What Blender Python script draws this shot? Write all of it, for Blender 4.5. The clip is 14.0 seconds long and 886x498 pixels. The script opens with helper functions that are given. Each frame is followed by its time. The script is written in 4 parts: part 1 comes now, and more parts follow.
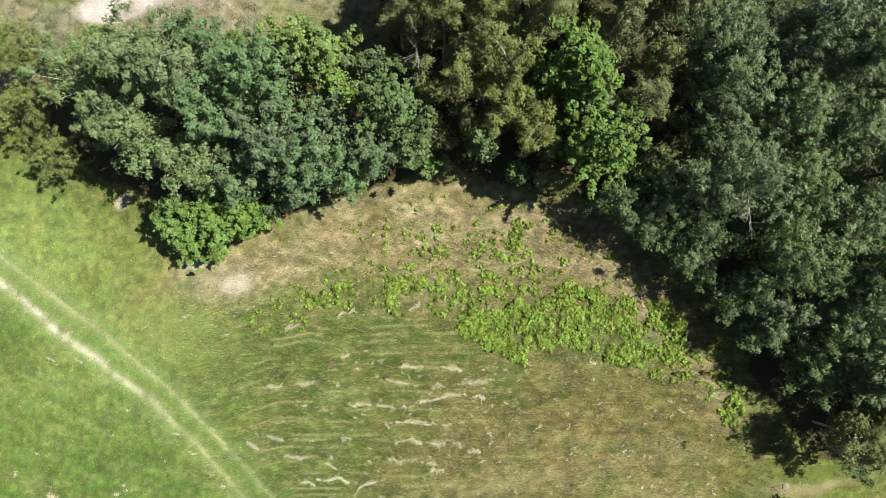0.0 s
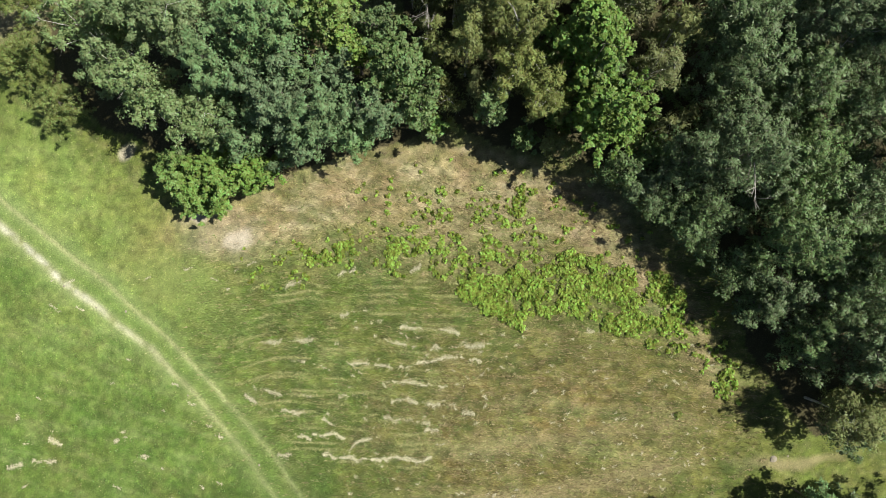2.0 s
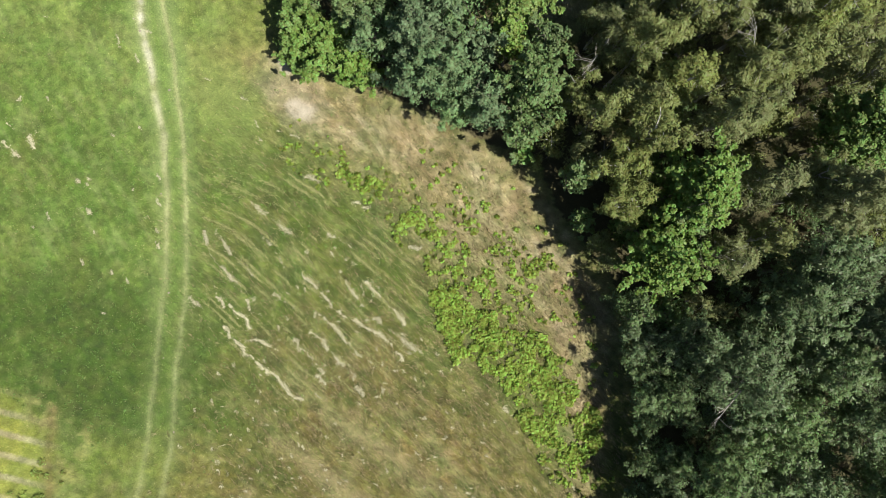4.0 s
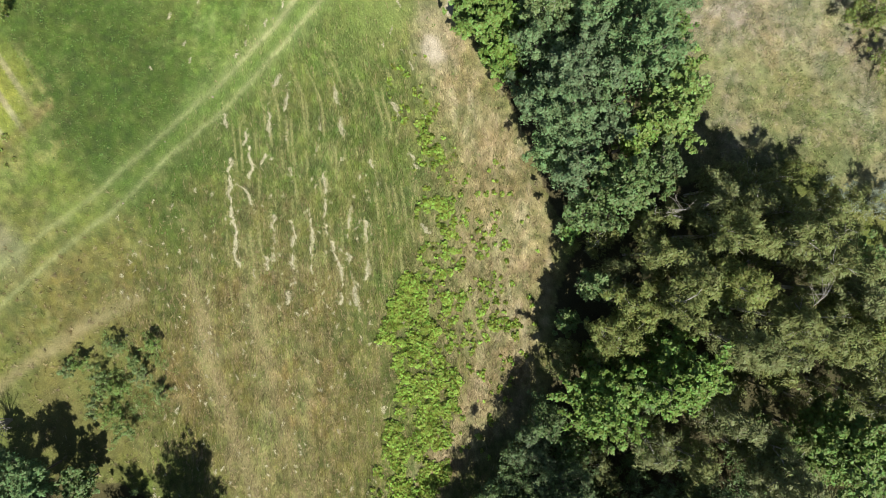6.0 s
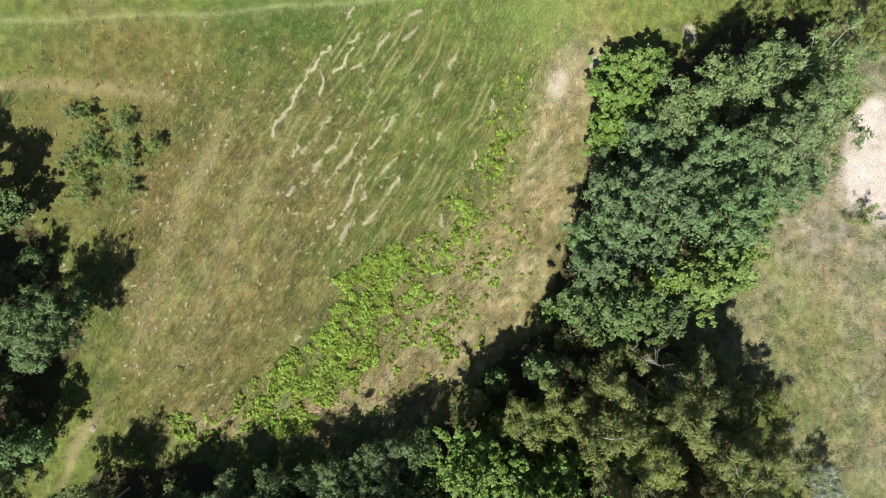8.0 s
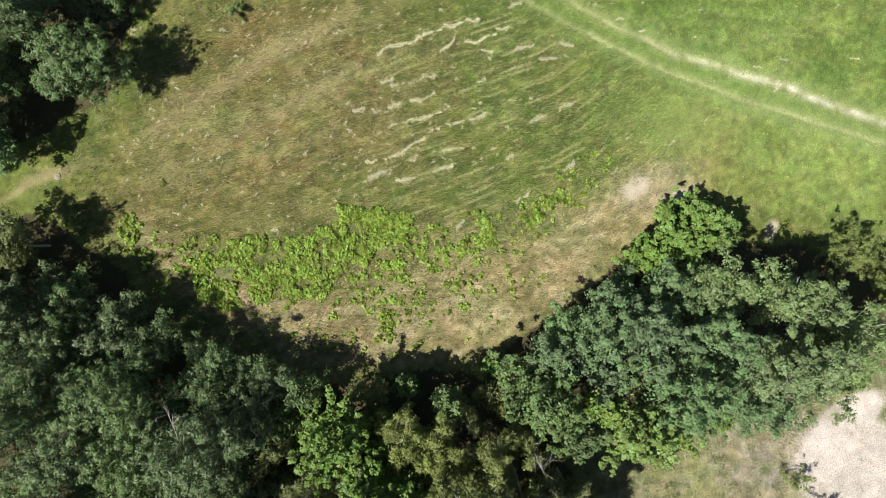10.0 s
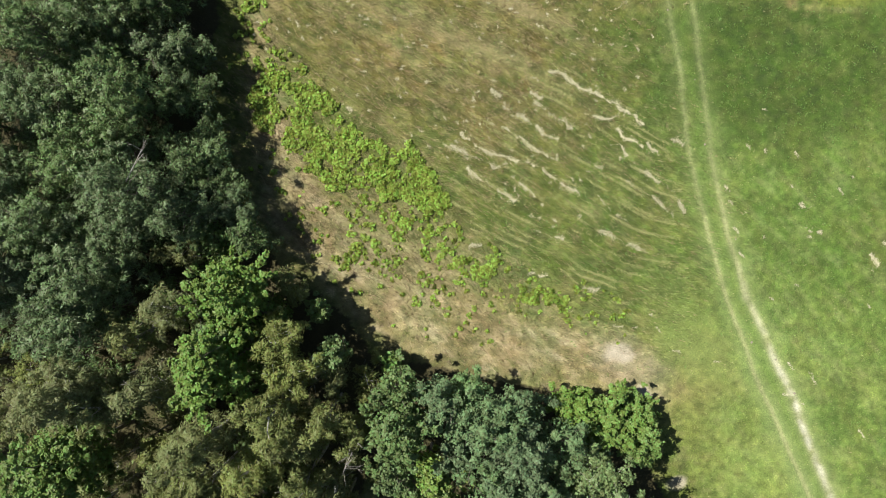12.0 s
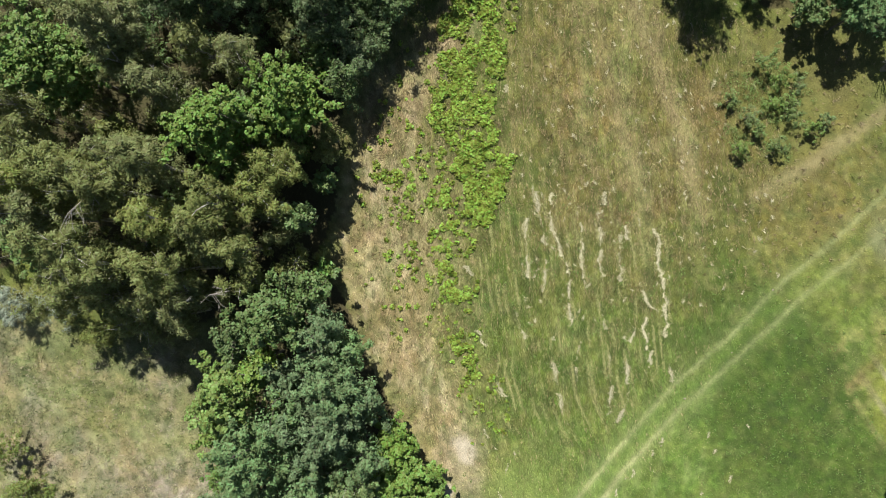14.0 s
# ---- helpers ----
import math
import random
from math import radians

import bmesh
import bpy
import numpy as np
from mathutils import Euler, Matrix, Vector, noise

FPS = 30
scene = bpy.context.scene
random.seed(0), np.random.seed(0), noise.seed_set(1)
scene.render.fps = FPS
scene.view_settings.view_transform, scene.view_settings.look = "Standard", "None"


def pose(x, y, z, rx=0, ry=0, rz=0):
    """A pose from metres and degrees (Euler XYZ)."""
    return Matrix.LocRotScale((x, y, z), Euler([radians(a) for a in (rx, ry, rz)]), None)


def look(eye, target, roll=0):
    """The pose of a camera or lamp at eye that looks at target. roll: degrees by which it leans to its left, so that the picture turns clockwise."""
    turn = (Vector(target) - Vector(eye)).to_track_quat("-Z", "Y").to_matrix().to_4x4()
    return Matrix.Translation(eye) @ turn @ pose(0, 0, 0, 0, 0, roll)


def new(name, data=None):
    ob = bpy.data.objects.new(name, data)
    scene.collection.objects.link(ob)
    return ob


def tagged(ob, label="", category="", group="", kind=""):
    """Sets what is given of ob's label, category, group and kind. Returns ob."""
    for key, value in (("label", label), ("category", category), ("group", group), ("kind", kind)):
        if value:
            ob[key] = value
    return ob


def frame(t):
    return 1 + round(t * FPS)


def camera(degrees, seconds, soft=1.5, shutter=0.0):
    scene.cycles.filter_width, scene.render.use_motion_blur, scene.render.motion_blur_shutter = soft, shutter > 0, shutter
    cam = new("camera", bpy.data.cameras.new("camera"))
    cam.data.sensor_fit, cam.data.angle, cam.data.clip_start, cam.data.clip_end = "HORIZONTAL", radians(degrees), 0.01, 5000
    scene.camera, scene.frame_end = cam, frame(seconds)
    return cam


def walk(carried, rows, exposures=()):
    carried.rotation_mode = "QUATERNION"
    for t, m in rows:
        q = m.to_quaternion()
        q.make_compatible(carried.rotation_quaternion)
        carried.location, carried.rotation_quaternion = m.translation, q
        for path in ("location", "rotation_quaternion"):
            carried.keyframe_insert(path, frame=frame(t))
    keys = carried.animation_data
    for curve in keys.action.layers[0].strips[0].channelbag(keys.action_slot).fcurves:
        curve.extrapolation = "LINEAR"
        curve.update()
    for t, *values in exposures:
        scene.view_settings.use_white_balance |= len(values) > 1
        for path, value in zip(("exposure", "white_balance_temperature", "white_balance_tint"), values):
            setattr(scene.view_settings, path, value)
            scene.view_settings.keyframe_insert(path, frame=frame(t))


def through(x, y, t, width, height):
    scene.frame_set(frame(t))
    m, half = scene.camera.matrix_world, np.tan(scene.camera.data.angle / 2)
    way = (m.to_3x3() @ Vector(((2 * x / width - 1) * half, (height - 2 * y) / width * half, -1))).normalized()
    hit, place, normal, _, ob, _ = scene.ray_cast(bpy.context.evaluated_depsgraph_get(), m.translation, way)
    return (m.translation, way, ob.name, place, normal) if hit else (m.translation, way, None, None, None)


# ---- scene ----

# ---------------------------------------------------------------- camera
EYE_HEIGHT = 48.0
cam = camera(66.0, 14.0, soft=0.8)
# seconds, tilt about x, tilt about y, heading (degrees); 90 degrees down is 0, 0
TURNS = [
    (0, 3.21, -0.34, 0.09), (0.5, 1.52, -0.33, 0.05), (1, 0.16, -0.32, 0.02), (1.5, 0.15, -0.30, 0.03),
    (2, 0.11, -0.23, 2.35), (2.5, 0.03, -0.12, 11.83), (3, 0.05, 0.08, 22.32), (3.2, 0.07, 0.12, 26.53),
    (5.3, 0.06, 0.29, 70.76), (5.5, 0.08, 0.29, 74.97), (6, 0.16, 0.28, 85.60), (6.5, 0.18, 0.25, 95.65),
    (7, 0.19, 0.21, 104.95), (7.5, 0.19, 0.17, 114.17), (8, 0.19, 0.12, 123.48), (8.2, 0.20, 0.11, 126.89),
    (10.3, 0.16, 0.06, 166.09), (10.5, 0.13, 0.05, 169.18), (11, 0.12, 0.10, 180.01), (11.5, 0.16, 0.13, 194.91),
    (12, 0.11, 0.16, 210.06), (12.5, 0.08, 0.19, 225.32), (13, 0.03, 0.20, 240.07), (13.5, -0.01, 0.28, 255.16),
    (14, -0.02, 0.33, 264.41),
]
walk(cam, [(t, pose(0, 0, EYE_HEIGHT, rx, ry, rz)) for t, rx, ry, rz in TURNS], exposures=[(0.0, 1.0), (1.2, 0.92), (14.0, 0.90)])

# ---------------------------------------------------------------- sky and sun
SUN_ELEVATION = radians(56)
SUN_TOWARDS = Vector((1.0, 0.18, 0.0)).normalized()   # level direction from the meadow to the sun
world = bpy.data.worlds.new("world")
scene.world = world
world.use_nodes = True
sky = world.node_tree.nodes.new("ShaderNodeTexSky")
sky.sky_type, sky.sun_disc = "NISHITA", False
sky.sun_elevation = SUN_ELEVATION
sky.sun_rotation = math.atan2(SUN_TOWARDS.x, SUN_TOWARDS.y)
world.node_tree.nodes["Background"].inputs["Strength"].default_value = 0.045
world.node_tree.links.new(sky.outputs[0], world.node_tree.nodes["Background"].inputs[0])
sun = new("sun", bpy.data.lights.new("sun", "SUN"))
sun.data.energy, sun.data.angle, sun.data.color = 5.0, radians(0.53), (1.0, 0.96, 0.88)
sun.matrix_world = look(tuple(SUN_TOWARDS * math.cos(SUN_ELEVATION) * 100 + Vector((0, 0, math.sin(SUN_ELEVATION) * 100))), (0, 0, 0))


# ---------------------------------------------------------------- materials
def material(name):
    m = bpy.data.materials.new(name)
    m.use_nodes = True
    return m, m.node_tree.nodes, m.node_tree.links, m.node_tree.nodes["Principled BSDF"]


def noise_node(nodes, links, scale, detail=4.0, rough=0.6, coord=None):
    n = nodes.new("ShaderNodeTexNoise")
    n.inputs["Scale"].default_value, n.inputs["Detail"].default_value, n.inputs["Roughness"].default_value = scale, detail, rough
    if coord is not None:
        links.new(coord, n.inputs["Vector"])
    return n


def ramp_node(nodes, links, source, low, high, a, b):
    r = nodes.new("ShaderNodeMapRange")
    links.new(source, r.inputs["Value"])
    for key, v in (("From Min", low), ("From Max", high), ("To Min", a), ("To Max", b)):
        r.inputs[key].default_value = v
    return r.outputs["Result"]


def times_node(nodes, links, a, b):
    m = nodes.new("ShaderNodeMath")
    m.operation = "MULTIPLY"
    links.new(a, m.inputs[0])
    if isinstance(b, float):
        m.inputs[1].default_value = b
    else:
        links.new(b, m.inputs[1])
    return m.outputs[0]


def leaf_material(name, colour, through=0.3, spread=0.25, sheen=0.35, rough=0.5, value_spread=0.35):
    """Foliage: each leaf a little different, some light comes through the blade."""
    m, nodes, links, bsdf = material(name)
    geo, info = nodes.new("ShaderNodeNewGeometry"), nodes.new("ShaderNodeObjectInfo")
    hsv = nodes.new("ShaderNodeHueSaturation")
    hsv.inputs["Color"].default_value = (*colour, 1)
    links.new(ramp_node(nodes, links, geo.outputs["Random Per Island"], 0, 1, 0.5 - 0.05 * spread / 0.25, 0.5 + 0.03 * spread / 0.25), hsv.inputs["Hue"])
    links.new(ramp_node(nodes, links, info.outputs["Random"], 0, 1, 0.88, 1.1), hsv.inputs["Saturation"])
    v1 = ramp_node(nodes, links, geo.outputs["Random Per Island"], 0, 1, 1 - value_spread, 1 + value_spread)
    v2 = ramp_node(nodes, links, info.outputs["Random"], 0, 1, 0.92, 1.1)
    tex = nodes.new("ShaderNodeTexCoord")
    v3 = ramp_node(nodes, links, noise_node(nodes, links, 0.9, 2.0, 0.5, tex.outputs["Object"]).outputs["Fac"], 0.3, 0.7, 0.82, 1.18)
    links.new(times_node(nodes, links, times_node(nodes, links, v1, v2), v3), hsv.inputs["Value"])
    links.new(hsv.outputs["Color"], bsdf.inputs["Base Color"])
    bsdf.inputs["Roughness"].default_value = rough
    bsdf.inputs["Specular IOR Level"].default_value = sheen
    trans, mix = nodes.new("ShaderNodeBsdfTranslucent"), nodes.new("ShaderNodeMixShader")
    bright = nodes.new("ShaderNodeHueSaturation")
    bright.inputs["Hue"].default_value, bright.inputs["Value"].default_value = 0.485, 1.25
    links.new(hsv.outputs["Color"], bright.inputs["Color"])
    links.new(bright.outputs["Color"], trans.inputs["Color"])
    mix.inputs[0].default_value = through
    links.new(bsdf.outputs[0], mix.inputs[1])
    links.new(trans.outputs[0], mix.inputs[2])
    links.new(mix.outputs[0], nodes["Material Output"].inputs["Surface"])
    return m


def bark_material(name, colour, dark, scale):
    m, nodes, links, bsdf = material(name)
    tex = nodes.new("ShaderNodeTexCoord")
    n = noise_node(nodes, links, scale, 6.0, 0.7, tex.outputs["Object"])
    mix = nodes.new("ShaderNodeMix")
    mix.data_type = "RGBA"
    links.new(ramp_node(nodes, links, n.outputs["Fac"], 0.35, 0.62, 0, 1), mix.inputs["Factor"])
    mix.inputs[6].default_value, mix.inputs[7].default_value = (*dark, 1), (*colour, 1)
    links.new(mix.outputs[2], bsdf.inputs["Base Color"])
    bsdf.inputs["Roughness"].default_value = 0.85
    bump = nodes.new("ShaderNodeBump")
    bump.inputs["Strength"].default_value, bump.inputs["Distance"].default_value = 0.6, 0.03
    links.new(n.outputs["Fac"], bump.inputs["Height"])
    links.new(bump.outputs[0], bsdf.inputs["Normal"])
    return m


def cover_material(name, fine, rough=0.9, blades=False):
    """Ground cover: the albedo of the turf, soil or sand from the mesh, broken up by grain at three scales."""
    m, nodes, links, bsdf = material(name)
    att, tex = nodes.new("ShaderNodeAttribute"), nodes.new("ShaderNodeTexCoord")
    att.attribute_name = "albedo"
    hsv = nodes.new("ShaderNodeHueSaturation")
    links.new(att.outputs["Color"], hsv.inputs["Color"])
    if blades:
        geo = nodes.new("ShaderNodeNewGeometry")
        links.new(ramp_node(nodes, links, geo.outputs["Random Per Island"], 0, 1, 1 - fine, 1 + fine), hsv.inputs["Value"])
        links.new(ramp_node(nodes, links, geo.outputs["Random Per Island"], 0, 1, 0.485, 0.505), hsv.inputs["Hue"])
    else:
        a = noise_node(nodes, links, 9.0, 4.0, 0.75, tex.outputs["Object"])
        b = noise_node(nodes, links, 1.1, 4.0, 0.65, tex.outputs["Object"])
        c = noise_node(nodes, links, 21.0, 2.0, 0.7, tex.outputs["Object"])
        va = ramp_node(nodes, links, a.outputs["Fac"], 0.36, 0.60, 1 - fine, 1 + 0.6 * fine)
        vb = ramp_node(nodes, links, b.outputs["Fac"], 0.3, 0.7, 0.88, 1.12)
        vc = ramp_node(nodes, links, c.outputs["Fac"], 0.35, 0.65, 0.91, 1.09)
        links.new(times_node(nodes, links, times_node(nodes, links, va, vb), vc), hsv.inputs["Value"])
        links.new(ramp_node(nodes, links, b.outputs["Fac"], 0.3, 0.7, 0.506, 0.494), hsv.inputs["Hue"])
        fleck, pale = nodes.new("ShaderNodeMix"), noise_node(nodes, links, 14.0, 3.0, 0.7, tex.outputs["Object"])
        fleck.data_type = "RGBA"
        links.new(ramp_node(nodes, links, pale.outputs["Fac"], 0.54, 0.68, 0.0, 0.22), fleck.inputs["Factor"])
        links.new(att.outputs["Color"], fleck.inputs[6])
        fleck.inputs[7].default_value = (0.25, 0.23, 0.12, 1)
        links.new(fleck.outputs[2], hsv.inputs["Color"])
        bump = nodes.new("ShaderNodeBump")
        bump.inputs["Strength"].default_value, bump.inputs["Distance"].default_value = 0.8, 0.06
        links.new(a.outputs["Fac"], bump.inputs["Height"])
        links.new(bump.outputs[0], bsdf.inputs["Normal"])
    links.new(hsv.outputs["Color"], bsdf.inputs["Base Color"])
    bsdf.inputs["Roughness"].default_value = rough
    bsdf.inputs["Specular IOR Level"].default_value = 0.2
    return m


MAT_GROUND = cover_material("turf_and_soil", 0.26)
MAT_BLADE = cover_material("grass_blades", 0.3, 0.7, True)
MAT_LEAF = {
    "poplar": leaf_material("poplar_leaf", (0.110, 0.176, 0.076), 0.25, 0.2, 0.14, 0.55),
    "aspen": leaf_material("aspen_leaf", (0.140, 0.203, 0.078), 0.28, 0.2, 0.25, 0.5),
    "maple": leaf_material("maple_leaf", (0.102, 0.168, 0.050), 0.3, 0.2, 0.25),
    "linden": leaf_material("linden_leaf", (0.148, 0.230, 0.056), 0.3, 0.2, 0.25),
    "oak": leaf_material("oak_leaf", (0.114, 0.186, 0.048), 0.3, 0.2, 0.25),
    "birch": leaf_material("birch_leaf", (0.143, 0.171, 0.057), 0.3, 0.2, 0.2),
    "willow": leaf_material("willow_leaf", (0.084, 0.130, 0.048), 0.22, 0.2, 0.3, 0.5, 0.5),
    "shrub": leaf_material("shrub_leaf", (0.13, 0.17, 0.048), 0.28, 0.3, 0.25),
    "hazel": leaf_material("hazel_leaf", (0.128, 0.212, 0.050), 0.3, 0.2, 0.25),
    "silver": leaf_material("silver_leaf", (0.19, 0.23, 0.17), 0.2, 0.2, 0.3),
    "hawthorn": leaf_material("hawthorn_leaf", (0.122, 0.184, 0.056), 0.3, 0.25, 0.25),
    "blackthorn": leaf_material("blackthorn_leaf", (0.045, 0.080, 0.028), 0.25, 0.2, 0.25),
    "weed": leaf_material("weed_leaf", (0.160, 0.205, 0.055), 0.3, 0.3, 0.2, 0.6, 0.4),
    "clover": leaf_material("clover_leaf", (0.092, 0.160, 0.028), 0.3, 0.2, 0.2, 0.6, 0.4),
    "bramble": leaf_material("bramble_leaf", (0.184, 0.286, 0.018), 0.35, 0.25, 0.2, 0.55, 0.55),
}
MAT_BARK = {
    "grey": bark_material("grey_bark", (0.16, 0.14, 0.11), (0.05, 0.042, 0.035), 9),
    "white": bark_material("birch_bark", (0.55, 0.53, 0.48), (0.06, 0.05, 0.045), 6),
    "dead": bark_material("bleached_dead_wood", (0.32, 0.30, 0.265), (0.17, 0.155, 0.135), 8),
}


# ---------------------------------------------------------------- mesh helpers
def grid_mesh(name, v, f, mat):
    """A mesh from arrays of places and of faces that all have the same number of corners."""
    me = bpy.data.meshes.new(name)
    v, f = np.asarray(v, np.float32), np.asarray(f, np.int32)
    me.vertices.add(len(v))
    me.vertices.foreach_set("co", v.ravel())
    me.loops.add(f.size)
    me.loops.foreach_set("vertex_index", f.ravel())
    me.polygons.add(len(f))
    me.polygons.foreach_set("loop_start", np.arange(len(f), dtype=np.int32) * f.shape[1])
    me.update(calc_edges=True)
    me.materials.append(mat)
    return me


def part(name, me, parent, label=""):
    ob = new(name, me)
    ob.parent = parent
    return tagged(ob, label) if label else ob


def lattice(x, y, seed):
    """Smooth value noise from 0 to 1 over places in units of its cells."""
    xi, yi = np.floor(x).astype(np.int64), np.floor(y).astype(np.int64)
    fx, fy = x - xi, y - yi
    fx, fy = fx * fx * (3 - 2 * fx), fy * fy * (3 - 2 * fy)

    def corner(a, b):
        h = (a * 374761393 + b * 668265263 + seed * 1442695041) & 0xFFFFFFFF
        h = ((h ^ (h >> 13)) * 1274126177) & 0xFFFFFFFF
        return ((h ^ (h >> 16)) & 0xFFFF) / 65535.0

    low = corner(xi, yi) * (1 - fx) + corner(xi + 1, yi) * fx
    high = corner(xi, yi + 1) * (1 - fx) + corner(xi + 1, yi + 1) * fx
    return low * (1 - fy) + high * fy


def fractal(x, y, cell, seed, octaves=4):
    out, amount, total = 0.0, 1.0, 0.0
    for k in range(octaves):
        out = out + amount * lattice(x / cell * 2**k, y / cell * 2**k, seed + 17 * k)
        total += amount
        amount *= 0.55
    return out / total


def away(x, y, line):
    """The distance to a line of joined stretches."""
    best = np.full(np.shape(x), 1e9)
    for (ax, ay), (bx, by) in zip(line[:-1], line[1:]):
        dx, dy = bx - ax, by - ay
        s = np.clip(((x - ax) * dx + (y - ay) * dy) / (dx * dx + dy * dy), 0, 1)
        best = np.minimum(best, np.hypot(x - ax - s * dx, y - ay - s * dy))
    return best


def inside(x, y, loop):
    """Whether places lie inside a closed outline."""
    out = np.zeros(np.shape(x), bool)
    for (ax, ay), (bx, by) in zip(loop, loop[1:] + loop[:1]):
        if ay == by:
            continue
        out ^= ((ay > y) != (by > y)) & (x < (bx - ax) * (y - ay) / (by - ay) + ax)
    return out


def oval(x, y, cx, cy, rx, ry, turn=0.0, soft=0.35):
    """1 inside an oval, falling softly to 0 outside."""
    c, s = math.cos(radians(turn)), math.sin(radians(turn))
    u, w = ((x - cx) * c + (y - cy) * s) / rx, (-(x - cx) * s + (y - cy) * c) / ry
    return np.clip((1 + soft - np.hypot(u, w)) / (2 * soft), 0, 1)


# ---------------------------------------------------------------- plan of the ground
RUT_A = [(-60, 22), (-35.1, 3.7), (-30.9, 0.4), (-26.4, -3.2), (-22.9, -5.7), (-19.9, -8.0), (-16.6, -11.0), (-13.3, -14.6), (-9.6, -19.5),
         (-6.0, -24.2), (-3.6, -28.0), (-1.1, -31.7), (16, -58)]
RUT_B = [(-60, 24), (-34.5, 4.8), (-30.8, 2.1), (-26.8, -0.8), (-23.6, -3.1), (-19.5, -6.5), (-16.2, -9.4), (-13.1, -12.8), (-10.8, -15.3),
         (-8.2, -19.0), (-5.2, -22.5), (-2.4, -26.6), (1.3, -31.5), (19, -58)]
LANES = [[(0.6, -18.3), (3.9, -17.3), (7.9, -16.7), (11.3, -15.6), (14.9, -14.8), (18.0, -14.3)],
         [(2.8, -13.9), (5.9, -13.4), (10.6, -12.4), (14.6, -11.9), (18.1, -11.0)],
         [(1.2, -23.1), (2.3, -24.9), (3.3, -27.0), (4.8, -29.6)],
         [(9.3, -16.9), (12.8, -15.1), (16.6, -14.3)]]
OLD_TRACK = [(3.2, -17.7), (7.6, -16.8), (10.4, -16.0), (13.0, -15.6)]
SIDE_PATH = [(30, -62), (6.3, -31.0), (3.6, -26.4), (1.5, -21.8)]
FIELD_EDGE = [(-6.4, -34.0), (-7.9, -31.9), (-10.5, -29.5), (-12.1, -27.4)]
FOREST = [(1.0, 8.2), (4.5, 7.4), (9.8, 6.6), (15.2, 4.0), (18.3, 1.2), (21.4, -3.6), (23.0, -8.2), (26.5, -11.5), (60, -16), (60, 60), (4, 60),
          (2.0, 29), (-2.2, 23.5), (-3.8, 19.0), (-3.6, 14.0), (-2.0, 10.0)]
COPSE = [(-2.0, 7.6), (-6.5, 6.2), (-11, 5.0), (-16, 3.4), (-18.5, 5.0), (-24, 8.5), (-28, 11), (-28, 16), (-20, 17), (-12, 17), (-7, 16), (-3, 12)]
COPSE_WEST = [(16, -22), (19, -18), (24, -17), (40, -20), (40, -32), (14, -32), (13.5, -28)]
BRAMBLES = [(0.9, -2.4), (2.9, -0.6), (7.2, -0.9), (8.8, 0.1), (11.2, -0.2), (14.0, -0.9), (16.4, -1.6), (17.6, -3.6), (16.4, -5.0), (14.6, -6.3),
            (12.8, -5.2), (8.8, -4.7), (4.9, -5.1), (1.3, -3.8)]


def blend(colour, other, amount):
    return colour * (1 - amount[..., None]) + np.array(other) * amount[..., None]


